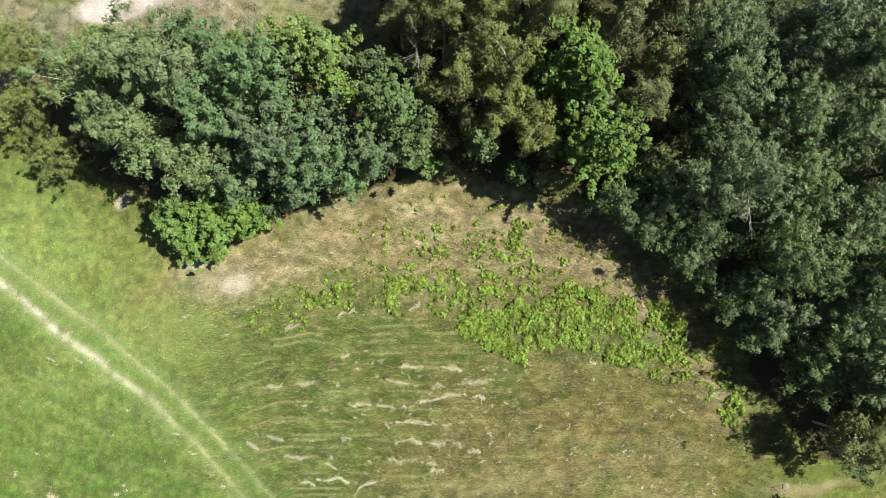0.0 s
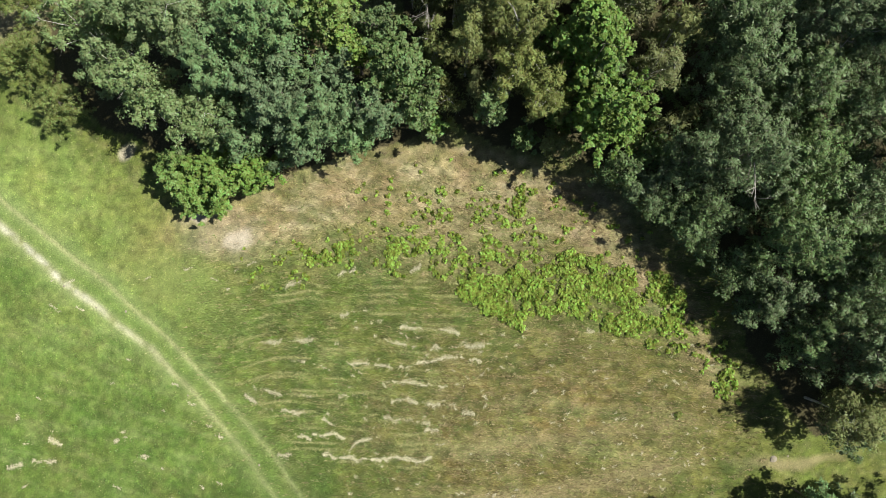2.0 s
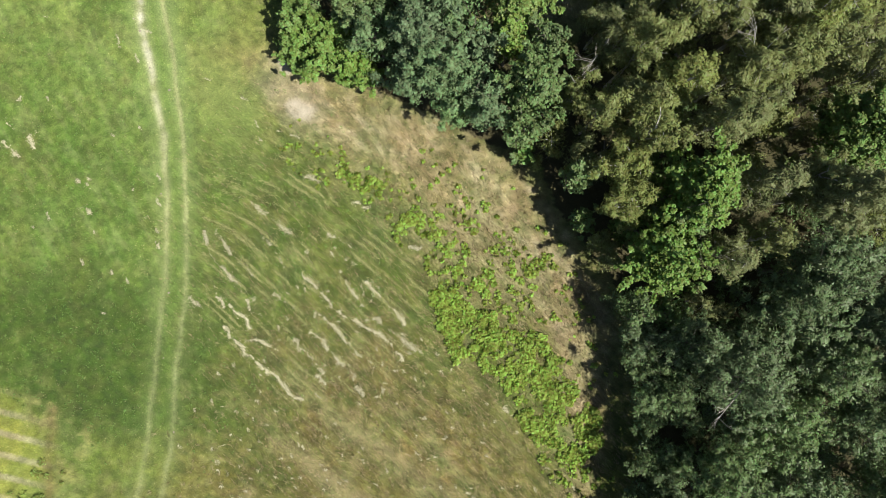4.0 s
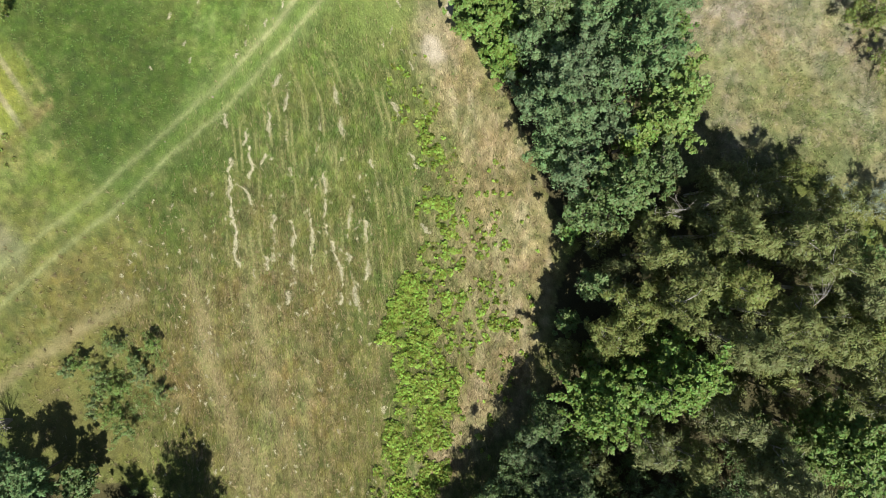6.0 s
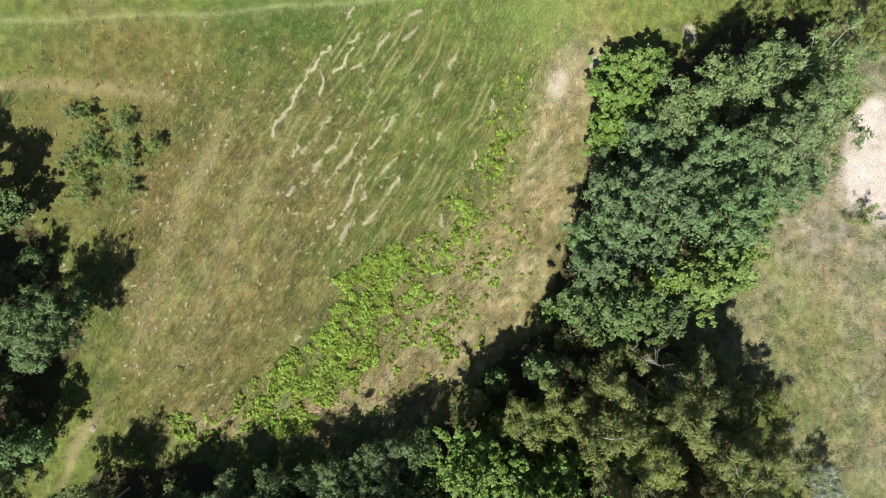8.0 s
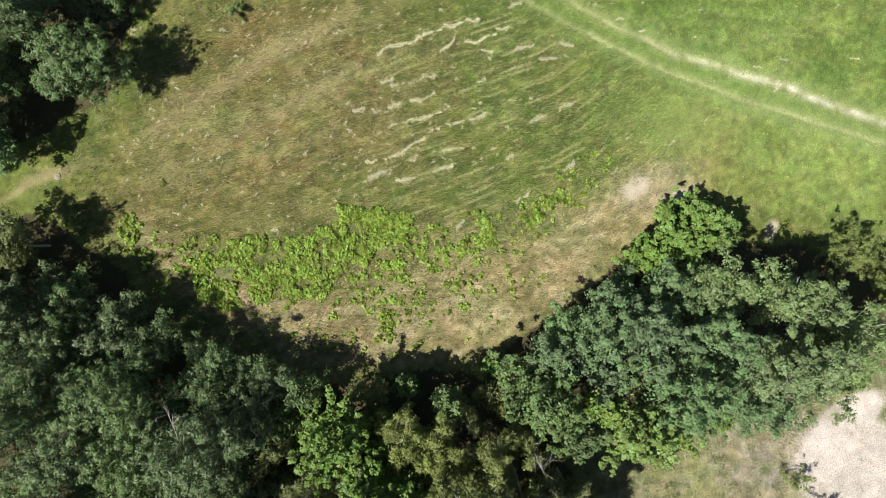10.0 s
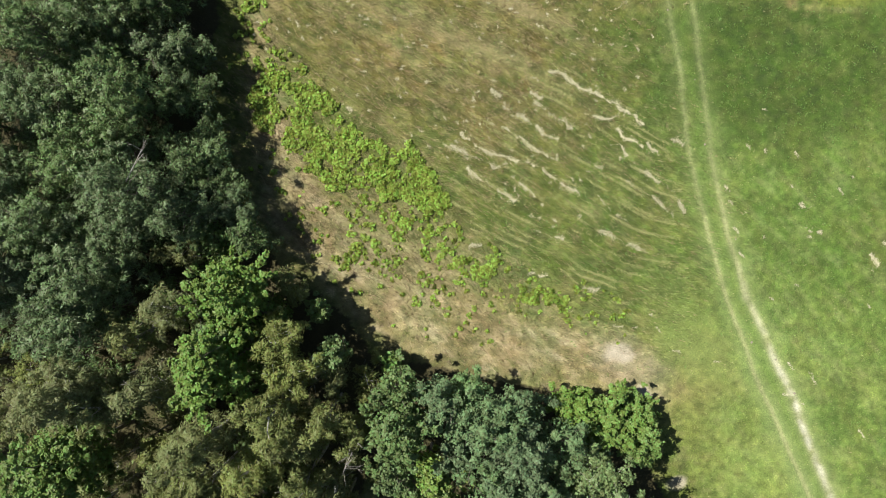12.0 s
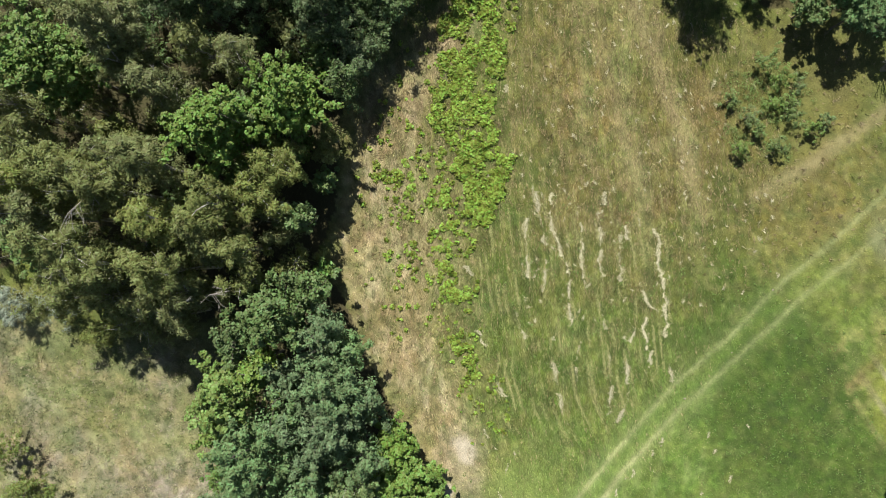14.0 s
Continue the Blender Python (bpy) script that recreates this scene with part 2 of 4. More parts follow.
def cover(x, y):
    """The albedo of what covers the ground at places, and how much grass grows there."""
    big, mid, small = fractal(x, y, 9.0, 3), fractal(x, y, 2.2, 11), fractal(x, y, 0.6, 29, 3)
    wob = (mid - 0.5) * 1.6
    wx, wy = x + 2.2 * (fractal(x, y, 4.0, 41) - 0.5), y + 2.2 * (fractal(x, y, 4.0, 57) - 0.5)
    colour = np.zeros((*np.shape(x), 3)) + np.array((0.098, 0.126, 0.034))
    grass = np.ones(np.shape(x))
    # lighter lawn on the far side of the wheel ruts
    lawn = np.clip((-(wx + wy) - 18.0) / 7.0, 0, 1) * np.clip((-wx - 4) / 6, 0, 1)
    colour = blend(colour, (0.106, 0.168, 0.047), lawn)
    colour = blend(colour, (0.066, 0.122, 0.032), lawn * np.clip((fractal(x, y, 5.0, 141) - 0.45) * 4, 0, 1) * 0.45)
    colour = blend(colour, (0.155, 0.185, 0.062), lawn * np.clip((fractal(x * 0.8 + 0.6 * y, (0.8 * y - 0.6 * x) * 0.35, 0.7, 143, 3) - 0.52) * 5, 0, 1) * 0.3)
    weave = fractal(x / 1.7 + 0.3 * y, y, 0.45, 145, 3)
    colour = blend(colour, (0.160, 0.195, 0.066), lawn * np.clip((weave - 0.55) * 7, 0, 1) * 0.3)
    colour = blend(colour, (0.056, 0.104, 0.030), lawn * np.clip((0.45 - weave) * 7, 0, 1) * 0.35)
    colour = blend(colour, (0.175, 0.235, 0.085), np.clip((big - 0.42) * 2.0, 0, 1) * 0.8 * lawn * np.clip((-wx - 14) / 10, 0.15, 1))
    colour = blend(colour, (0.190, 0.245, 0.085), oval(wx, wy, -28.0, 3.0, 9.0, 3.6, -25, 0.5) * 0.75)
    # darker, streaky turf to the south-west, worn pale grass between the ruts and the copse
    colour = blend(colour, (0.070, 0.122, 0.026), oval(wx, wy, -26.0, -15.0, 10.0, 5.5, 10, 0.6) * 0.7)
    swath = fractal(x / 3.5, y + 0.25 * x, 0.5, 147, 3)
    colour = blend(colour, (0.200, 0.230, 0.125), lawn * np.clip((swath - 0.57) * 7, 0, 1) * 0.3)
    colour = blend(colour, (0.050, 0.100, 0.020), lawn * np.clip((0.43 - swath) * 7, 0, 1) * 0.3)
    colour = blend(colour, (0.255, 0.235, 0.130), oval(wx, wy, -16.6, -0.4, 4.2, 2.4, 20, 0.7) * (0.3 + 0.5 * mid))
    # lush dark turf
    colour = blend(colour, (0.039, 0.074, 0.014), oval(wx, wy, -13.5, -23.0, 10.5, 6.2, 28, 0.4) * 0.97)
    # mossy olive mowing in the middle, brown thatch to the south-east
    colour = blend(colour, (0.066, 0.114, 0.022), oval(wx, wy, -6.5, -7.0, 9.0, 7.5, -20, 0.5) * 0.85)
    thatch = np.clip(oval(wx, wy, 8.5, -11.8, 11.0, 5.6, 4, 0.5) + oval(wx, wy, 6.0, -21.0, 6.0, 7.0, 0, 0.6) * 0.9, 0, 1)
    colour = blend(colour, (0.142, 0.108, 0.050), np.clip(thatch * (0.45 + 0.75 * mid), 0, 1))
    colour = blend(colour, (0.150, 0.165, 0.065), oval(wx, wy, 15.5, -13.6, 4.5, 1.8, 10, 0.7) * 0.6 + oval(wx, wy, 10.0, -15.0, 3.0, 1.2, 0, 0.8) * 0.3)
    bands = oval(wx, wy, 6.5, -13.6, 8.5, 0.8, 2, 0.6) + 0.8 * oval(wx, wy, 4.5, -17.3, 6.0, 0.7, 4, 0.6) + 0.7 * oval(wx, wy, 10.0, -10.6, 6.0, 0.5, 0, 0.7)
    colour = blend(colour, (0.215, 0.220, 0.130), np.clip(bands, 0, 1) * (0.65 + 0.4 * mid))
    colour = blend(colour, (0.068, 0.100, 0.030), oval(wx, wy, 2.2, -19.9, 2.6, 1.3, 8, 0.5) * 0.75)
    colour = blend(colour, (0.250, 0.205, 0.150), oval(wx, wy, 12.5, -16.0, 3.0, 0.4, 3, 0.6) * 0.7)
    colour = blend(colour, (0.128, 0.110, 0.044), oval(wx, wy, 1.5, -27.0, 6.0, 6.0, 30, 0.5) * 0.8)
    # mowing leaves faint pale lines
    mown = oval(x, y, 2.0, -7.0, 20.0, 11.0, -8, 0.3)
    line = fractal(x / 5.0, y + 0.5 * (fractal(x, y, 5.0, 33) - 0.5), 0.55, 37, 3)
    colour = blend(colour, (0.165, 0.185, 0.070), np.clip((line - 0.55) * 5, 0, 1) * mown * 0.5)
    tuft = fractal(x / 2.6, y + 0.3 * (fractal(x, y, 2.0, 35) - 0.5), 0.42, 43, 3)
    colour = blend(colour, (0.240, 0.205, 0.125), np.clip((tuft - 0.56) * 7, 0, 1) * mown * (0.25 + 0.35 * np.clip((wx + 5) / 8, 0, 1)))
    colour = blend(colour, (0.050, 0.055, 0.020), np.clip((0.45 - tuft) * 7, 0, 1) * mown * 0.6)
    # greener under the brambles
    colour = blend(colour, (0.075, 0.105, 0.028), inside(wx, wy, BRAMBLES) * 0.7)
    # straw along the wood's edge
    straw = np.clip(oval(wx, wy, -1.5, 4.6, 11.0, 2.6, -2, 0.5) + oval(wx, wy, 7.0, 3.8, 6.5, 1.8, -22, 0.5) + oval(wx, wy, -13.5, 1.2, 4.2, 1.8, 8, 0.5)
                    + oval(wx, wy, 12.8, 0.4, 5.0, 1.2, -33, 0.5) + 0.6 * oval(wx, wy, 18.0, -5.5, 4.0, 1.4, -50, 0.6) + 0.5 * oval(wx, wy, 1.0, 1.0, 11.0, 2.4, 0, 0.7), 0, 1)
    colour = blend(colour, (0.302, 0.238, 0.188), np.clip(straw * (0.55 + 0.9 * (mid - 0.25)), 0, 1))
    colour = blend(colour, (0.32, 0.275, 0.22), np.clip((small - 0.5) * 4, 0, 1) * straw * 0.5)
    colour = blend(colour, (0.390, 0.330, 0.290), np.clip((tuft - 0.55) * 8, 0, 1) * straw * 0.55)
    colour = blend(colour, (0.120, 0.098, 0.052), np.clip((0.46 - tuft) * 8, 0, 1) * straw * 0.55)
    # dry meadow behind the copse
    back = np.clip((wy - 0.1 * wx - 15.5) / 3.0, 0, 1) * np.clip((-3.0 - wx) / 3.0 + np.clip((wy - 26) / 4, 0, 1), 0, 1)
    colour = blend(colour, (0.250, 0.213, 0.238), back * (0.4 + 0.6 * big))
    lush = np.clip((fractal(x, y, 3.0, 71) - 0.40) * 3 + 0.5 * oval(wx, wy, -9.5, 25.0, 4.5, 5.0, 0, 0.6), 0, 1)
    colour = blend(colour, (0.170, 0.190, 0.080), back * lush * (0.45 + 0.45 * mid))
    colour = blend(colour, (0.110, 0.105, 0.075), back * np.clip((fractal(x, y, 0.7, 75, 3) - 0.58) * 7, 0, 1) * 0.2)
    colour = blend(colour, (0.320, 0.270, 0.310), back * oval(wx, wy, -16.5, 23.5, 4.5, 6.0, 0, 0.5) * 0.6)
    colour = blend(colour, (0.31, 0.245, 0.19), back * np.clip((fractal(x, y, 1.4, 73, 3) - 0.55) * 6, 0, 1) * 0.5)
    # yellowing field corner
    gold = oval(x + 0.4 * wob, y + 0.4 * wob, -13.4, -32.0, 4.0, 3.4, 10, 0.3)
    colour = blend(colour, (0.215, 0.230, 0.060), gold * 0.85)
    strip = np.clip((np.sin((-0.49 * x + 0.87 * y) * 4.3) - 0.45) * 3, 0, 1)
    colour = blend(colour, (0.300, 0.270, 0.220), gold * strip * 0.8)
    rough = oval(wx, wy, -9.8, -28.4, 4.6, 1.9, -15, 0.4)
    colour = blend(colour, (0.200, 0.190, 0.100), rough * np.clip((mid + small - 0.98) * 4, 0, 1))
    bank = np.exp(-(away(wx * 0.4 + x * 0.6, wy * 0.4 + y * 0.6, FIELD_EDGE) / 0.42) ** 2)
    colour = blend(colour, (0.125, 0.092, 0.052), bank * (0.35 + 0.6 * mid))
    colour = blend(colour, (0.130, 0.165, 0.042), oval(wx, wy, -6.6, -27.4, 3.0, 1.5, 45, 0.6) * 0.7)
    # patches where other grasses and herbs take over
    for cell, seed, tint, amount in ((1.6, 201, (0.150, 0.185, 0.045), 0.15), (1.1, 211, (0.045, 0.085, 0.024), 0.35), (0.8, 223, (0.175, 0.150, 0.085), 0.30),
                                     (2.4, 227, (0.095, 0.090, 0.034), 0.22), (0.45, 229, (0.250, 0.245, 0.150), 0.25), (0.5, 233, (0.050, 0.072, 0.024), 0.5)):
        colour = blend(colour, tint, np.clip((fractal(x, y, cell, seed, 3) - 0.54) * 6, 0, 1) * amount * (1 - 0.65 * lawn))
    # thin and thick growth at three scales, a little redder or greener from place to place
    growth = 0.35 * (fractal(x, y, 1.3, 251, 3) - 0.5) + 0.6 * (fractal(x, y, 0.42, 257, 3) - 0.5) + 0.6 * (fractal(x, y, 0.26, 263, 2) - 0.5)
    colour = colour * np.exp(growth)[..., None]
    warm = np.clip((fractal(x, y, 1.9, 269, 3) - 0.5) * 0.2, -0.05, 0.05)
    colour = colour * np.stack([1 + warm, 1 - 0.25 * warm, 1 + 0 * warm], -1)
    # the track that leads past the western trees
    lane = oval(wx, wy, 14.8, -14.9, 2.2, 0.35, 8, 0.5) + oval(wx, wy, 25.0, -13.8, 3.2, 0.5, 4, 0.5)
    colour = blend(colour, (0.245, 0.210, 0.150), np.clip(lane, 0, 1) * (0.4 + 0.6 * mid))
    for lane, width, amount in zip(LANES, (0.55, 0.5, 0.35, 0.5), (0.6, 0.5, 0.5, 0.6)):
        worn = np.exp(-(away(0.5 * (x + wx), 0.5 * (y + wy), lane) / width) ** 2) * amount
        colour = blend(colour, (0.245, 0.215, 0.140), np.clip(worn * (0.35 + 0.9 * mid), 0, 1))
    grey = oval(wx, wy, -2.6, -31.0, 2.0, 1.0, 20, 0.6)
    colour = blend(colour, (0.300, 0.275, 0.260), grey * (0.3 + 0.7 * mid) * 0.8)
    # side path and wheel ruts
    side = np.exp(-(away(wx * 0.3 + x * 0.7, wy * 0.3 + y * 0.7, SIDE_PATH) / 0.42) ** 2)
    colour = blend(colour, (0.250, 0.215, 0.150), side * (0.45 + 0.6 * small))
    old = np.exp(-(away(wx * 0.4 + x * 0.6, wy * 0.4 + y * 0.6, OLD_TRACK) / 0.45) ** 2)
    colour = blend(colour, (0.235, 0.200, 0.130), np.clip(old * (0.1 + 0.9 * mid), 0, 1))
    ux, uy = x + 0.35 * (fractal(x, y, 1.5, 81) - 0.5), y + 0.35 * (fractal(x, y, 1.5, 83) - 0.5)
    rut_a, rut_b = away(ux, uy, RUT_A), away(ux, uy, RUT_B)
    middle = np.clip(1.0 - np.abs(rut_a - rut_b) / 1.2, 0, 1) * np.clip((1.8 - rut_a - rut_b) / 0.5 + 1, 0, 1)
    near = np.clip((-x - 6) / 20.0, 0.25, 1.0)
    colour = blend(colour, (0.090, 0.165, 0.030), middle * (0.15 + 0.5 * near))
    verge = np.exp(-((np.minimum(rut_a, rut_b)) / 0.85) ** 2)
    colour = blend(colour, (0.190, 0.250, 0.120), verge * (0.02 + 0.80 * near))
    fade = np.clip((y + 33) / 24, 0.62, 1)
    rut = fade * np.maximum(np.exp(-(rut_a / (0.13 + 0.16 * near)) ** 2) * (0.66 + 0.34 * near), np.exp(-(rut_b / 0.16) ** 2) * (0.82 - 0.1 * near))
    track = np.array((0.275, 0.295, 0.190)) + np.clip((y + 22) / 18, 0, 1)[..., None] * np.array((0.040, 0.025, 0.025))
    colour = colour + (track - colour) * np.clip(rut * (0.6 + 0.75 * small), 0, 1)[..., None]
    bare = np.exp(-(rut_a / 0.22) ** 2) * np.clip((-x - 18) / 8.0, 0, 1) * np.clip(0.6 + (small - 0.5) * 1.8, 0, 1)
    colour = blend(colour, (0.48, 0.470, 0.52), bare * 0.85)
    grass *= 1 - np.clip(rut * 1.2, 0, 1) * 0.85
    # bare sand
    pit = np.clip(oval(x + wob * 1.2, y + wob, -22.2, 23.2, 4.0, 3.7, -5, 0.12) + oval(x + wob, y, -23.6, 20.0, 2.4, 1.2, 10, 0.15), 0, 1)
    spots = np.clip(oval(x + 0.9 * wob, y + 0.8 * wob, -14.1, 0.2, 0.8, 0.6, 0, 0.4) + oval(x + wob, y + wob, -17.0, 1.7, 0.6, 0.45, 0, 0.3)
                    + oval(x + wob, y + wob, -22.3, 6.0, 0.8, 0.45, 40, 0.3) * 0.8 + 0.25 * oval(wx, wy, -15.2, 0.6, 2.6, 1.6, 0, 0.5), 0, 1)
    colour = blend(colour, (0.490, 0.430, 0.555), pit * (0.8 + 0.2 * mid))
    colour = blend(colour, (0.25, 0.205, 0.205), pit * np.clip((fractal(x, y, 1.3, 151) - 0.53) * 6, 0, 1) * np.clip((23.6 - wy + 0.3 * wx + 7.0) / 2.0, 0.15, 1) * 0.65)
    colour = blend(colour, (0.410, 0.360, 0.385), spots * (0.6 + 0.6 * small))
    grass *= 1 - np.clip(pit + spots, 0, 1) * 0.95
    # leaf litter under the trees, its colour darkened further for the canopy's shade
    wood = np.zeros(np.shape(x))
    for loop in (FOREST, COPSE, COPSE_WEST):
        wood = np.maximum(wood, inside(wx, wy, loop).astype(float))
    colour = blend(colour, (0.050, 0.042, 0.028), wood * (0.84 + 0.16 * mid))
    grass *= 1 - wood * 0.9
    colour = blend(colour, (0.118, 0.108, 0.048), oval(wx, wy, 10.2, -26.8, 4.5, 5.0, 20, 0.5) * (0.45 + 0.5 * mid))
    # greener between the saplings, paler lawn beside the ruts
    colour = blend(colour, (0.128, 0.158, 0.052), oval(wx, wy, 7.0, -23.6, 3.0, 3.2, 0, 0.5) * (0.15 + 0.5 * mid))
    colour = blend(colour, (0.160, 0.215, 0.080), oval(wx, wy, -17.6, -3.6, 3.6, 2.0, -30, 0.6) * 0.55 * (1 - np.clip(rut + verge, 0, 1)))
    # plain meadow further out
    colour = blend(colour, (0.105, 0.135, 0.045), np.clip((np.hypot(x, y) - 43) / 10, 0, 1))
    # worn grain
    grain = (0.80 + 0.4 * small) * (0.88 + 0.24 * mid)
    colour = colour * np.where(np.hypot(x, y) < 60, grain, 1.0)[..., None]
    return np.clip(colour * np.array((0.79, 0.80, 0.56)), 0.01, 0.9), grass


def hollow(x, y):
    """The height of the ground: gentle unevenness and shallow wheel ruts."""
    z = 0.10 * (fractal(x, y, 7.0, 5) - 0.5) + 0.05 * (fractal(x, y, 0.9, 7, 3) - 0.5)
    rut = np.minimum(away(x, y, RUT_A), away(x, y, RUT_B))
    return (z - 0.05 * np.exp(-(rut / 0.25) ** 2)) * np.clip((60 - np.hypot(x, y)) / 15, 0, 1)


def tinted(me, colours):
    att = me.attributes.new("albedo", "FLOAT_COLOR", "POINT")
    att.data.foreach_set("color", np.c_[colours, np.ones(len(colours))].astype(np.float32).ravel())


def build_ground():
    far = np.array([42, 46, 52, 60, 75, 100, 150, 300, 700, 1500, 3000.0])
    ax = np.concatenate([-far[::-1], np.arange(-40, -36, 0.2), np.arange(-36, -14, 0.13), np.arange(-14, 40.01, 0.2), far])
    ay = np.concatenate([-far[::-1], np.arange(-40, -24, 0.2), np.arange(-24, 6, 0.12), np.arange(6, 40.01, 0.2), far])
    gx, gy = np.meshgrid(ax, ay)
    x, y = gx.ravel(), gy.ravel()
    n = len(ax)
    i = (np.arange(len(ay) - 1)[:, None] * n + np.arange(n - 1)).ravel()
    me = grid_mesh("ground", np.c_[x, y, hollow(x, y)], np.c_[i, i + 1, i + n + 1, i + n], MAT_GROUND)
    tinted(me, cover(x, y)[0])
    me.polygons.foreach_set("use_smooth", np.ones(len(me.polygons), bool))
    tagged(new("ground", me), "uneven meadow of mown green, straw-coloured and worn grass", "ground", kind="structure")


build_ground()


# ---------------------------------------------------------------- grass
def blades(x, y, z, length, width, lean, rng, way=None):
    """Bent single blades: three-cornered slips that rise from their places."""
    n = len(x)
    a = rng.uniform(0, 2 * np.pi, n) if way is None else way
    d = np.c_[np.cos(a), np.sin(a)]
    w = np.c_[-d[:, 1], d[:, 0]] * (width / 2)[:, None]
    base = np.c_[x, y]
    v = np.empty((n, 3, 3))
    v[:, 0, :2], v[:, 1, :2] = base + w, base - w
    v[:, 0, 2] = v[:, 1, 2] = z - 0.01
    v[:, 2, :2] = base + d * (length * lean)[:, None]
    v[:, 2, 2] = z + length * np.sqrt(np.maximum(1 - lean**2, 0.02))
    return v.reshape(-1, 3), np.arange(3 * n).reshape(-1, 3)


def build_grass(name, label, count, seed, length, lean, keep, tone, bleached=0.10):
    rng = np.random.default_rng(seed)
    x, y = rng.uniform(-37, 37, count), rng.uniform(-37, 37, count)
    colour, grass = cover(x, y)
    ok = (np.hypot(x, y) < 37) & (rng.random(count) < keep(x, y) * grass)
    x, y, colour = x[ok], y[ok], colour[ok]
    k = 4
    x, y = np.repeat(x, k) + rng.normal(0, 0.05, k * len(x)), np.repeat(y, k) + rng.normal(0, 0.05, k * len(y))
    n = len(x)
    v, f = blades(x, y, hollow(x, y), rng.uniform(*length, n), rng.uniform(0.035, 0.07, n), rng.uniform(*lean, n), rng)
    me = grid_mesh(name, v, f, MAT_BLADE)
    tone = np.array(tone)
    shade = np.repeat(colour, k, 0) * tone
    pale = rng.random(n) < bleached
    shade[pale] = 0.45 * shade[pale] + 0.55 * np.array((0.27, 0.245, 0.13))
    tinted(me, np.repeat(shade, 3, 0))
    tagged(new(name, me), label, "grass", kind="stuff")


def build_stubble():
    """Combed streaks where the mower has laid the grass along its way: dry, green and dark tufts."""
    rng = np.random.default_rng(19)
    count = 60000
    x, y = rng.uniform(-18, 24, count), rng.uniform(-24, 7, count)
    colour, grass = cover(x, y)
    zone = np.maximum(oval(x, y, 2.5, -7.5, 19.5, 12.5, -8, 0.2), oval(x, y, 6.0, -18.0, 8.0, 5.0, 0, 0.3))
    ok = rng.random(count) < zone * grass * (0.25 + 0.75 * fractal(x / 2.5, y, 0.8, 95))
    x, y, colour = x[ok], y[ok], colour[ok]
    k = 6
    x, y = np.repeat(x, k), np.repeat(y, k)
    flow = 0.35 * (fractal(x, y, 6.0, 97, 2) - 0.5) - 0.05 + 0.02 * np.clip(-8 - x, 0, 9)
    s, t = rng.normal(0, 0.15, len(x)), rng.normal(0, 0.03, len(x))
    x, y = x + s * np.cos(flow) - t * np.sin(flow), y + s * np.sin(flow) + t * np.cos(flow)
    n = len(x)
    way = flow + rng.normal(0, 0.3, n) + np.pi * (rng.random(n) < 0.5)
    v, f = blades(x, y, hollow(x, y), rng.uniform(0.12, 0.32, n), rng.uniform(0.03, 0.06, n), rng.uniform(0.8, 0.98, n), rng, way)
    pick = np.repeat(rng.random(n // k), k)
    shade = np.repeat(colour, k, 0) * 1.2
    dry, dark = pick < 0.08 + 0.2 * np.clip((x + 6) / 9, 0, 1), pick > 0.62
    shade[dry] = 0.45 * shade[dry] + 0.55 * np.array((0.250, 0.190, 0.110))
    shade[dark] = 0.55 * shade[dark] + 0.45 * np.where((x > 0)[:, None], (0.060, 0.050, 0.018), (0.038, 0.056, 0.014))[dark]
    me = grid_mesh("mown_stubble", v, f, MAT_BLADE)
    tinted(me, np.repeat(shade, 3, 0))
    tagged(new("mown_stubble", me), "combed streaks of dry and green mown grass stubble", "grass", kind="stuff")


def build_tufts():
    """Dry tufts that the mower has left or that stand uncut: fans of long bent blades, bleached, brown or green."""
    rng = np.random.default_rng(43)
    count = 26000
    x, y = rng.uniform(-26, 24, count), rng.uniform(-32, 36, count)
    brown = np.maximum(oval(x, y, 7.5, -13.0, 13.0, 8.0, 4, 0.4), 0.8 * oval(x, y, 2.0, 2.5, 17.0, 4.5, -4, 0.4))
    brown = np.maximum(brown, 0.75 * oval(x, y, 7.0, -24.0, 10.0, 7.0, 0, 0.4))
    back = np.clip((y - 0.1 * x - 15.5) / 3.0, 0, 1) * np.clip((-3.0 - x) / 3.0, 0, 1)
    colour, grass = cover(x, y)
    ok = rng.random(count) < np.maximum(0.75 * brown, 0.9 * back) * np.clip(grass * 1.5 - 0.5, 0, 1) * np.clip((fractal(x, y, 0.9, 331, 3) - 0.32) * 4, 0.1, 1)
    x, y, colour = x[ok], y[ok], colour[ok]
    m, k = len(x), 7
    flat = back[ok]
    size, turn = rng.uniform(0.16, 0.42, m) * (1 - 0.35 * flat), rng.uniform(0, 2 * np.pi, m)
    i = np.repeat(np.arange(m), k)
    n = len(i)
    way = turn[i] + rng.normal(0, 0.55, n)
    bx, by = x[i] + rng.normal(0, 0.05, n), y[i] + rng.normal(0, 0.05, n)
    v, f = blades(bx, by, hollow(bx, by), size[i] * rng.uniform(0.6, 1.2, n), rng.uniform(0.03, 0.055, n), rng.uniform(0.72, 0.96, n) * (1 - flat[i]) + rng.uniform(0.90, 0.985, n) * flat[i], rng, way)
    pick = rng.random(m)
    tint = np.where((pick < 0.45)[:, None], (0.235, 0.195, 0.110), np.where((pick < 0.72)[:, None], (0.120, 0.088, 0.040), (0.105, 0.125, 0.034)))
    tint = tint * (1 - flat[:, None]) + np.array((0.235, 0.205, 0.150)) * flat[:, None]
    shade = (0.5 * colour + 0.5 * tint)[i] * 1.1
    me = grid_mesh("dry_tufts", v, f, MAT_BLADE)
    tinted(me, np.repeat(shade, 3, 0))
    tagged(new("dry_tufts", me), "dry bleached and brownish grass tufts across the meadow", "grass", kind="stuff")


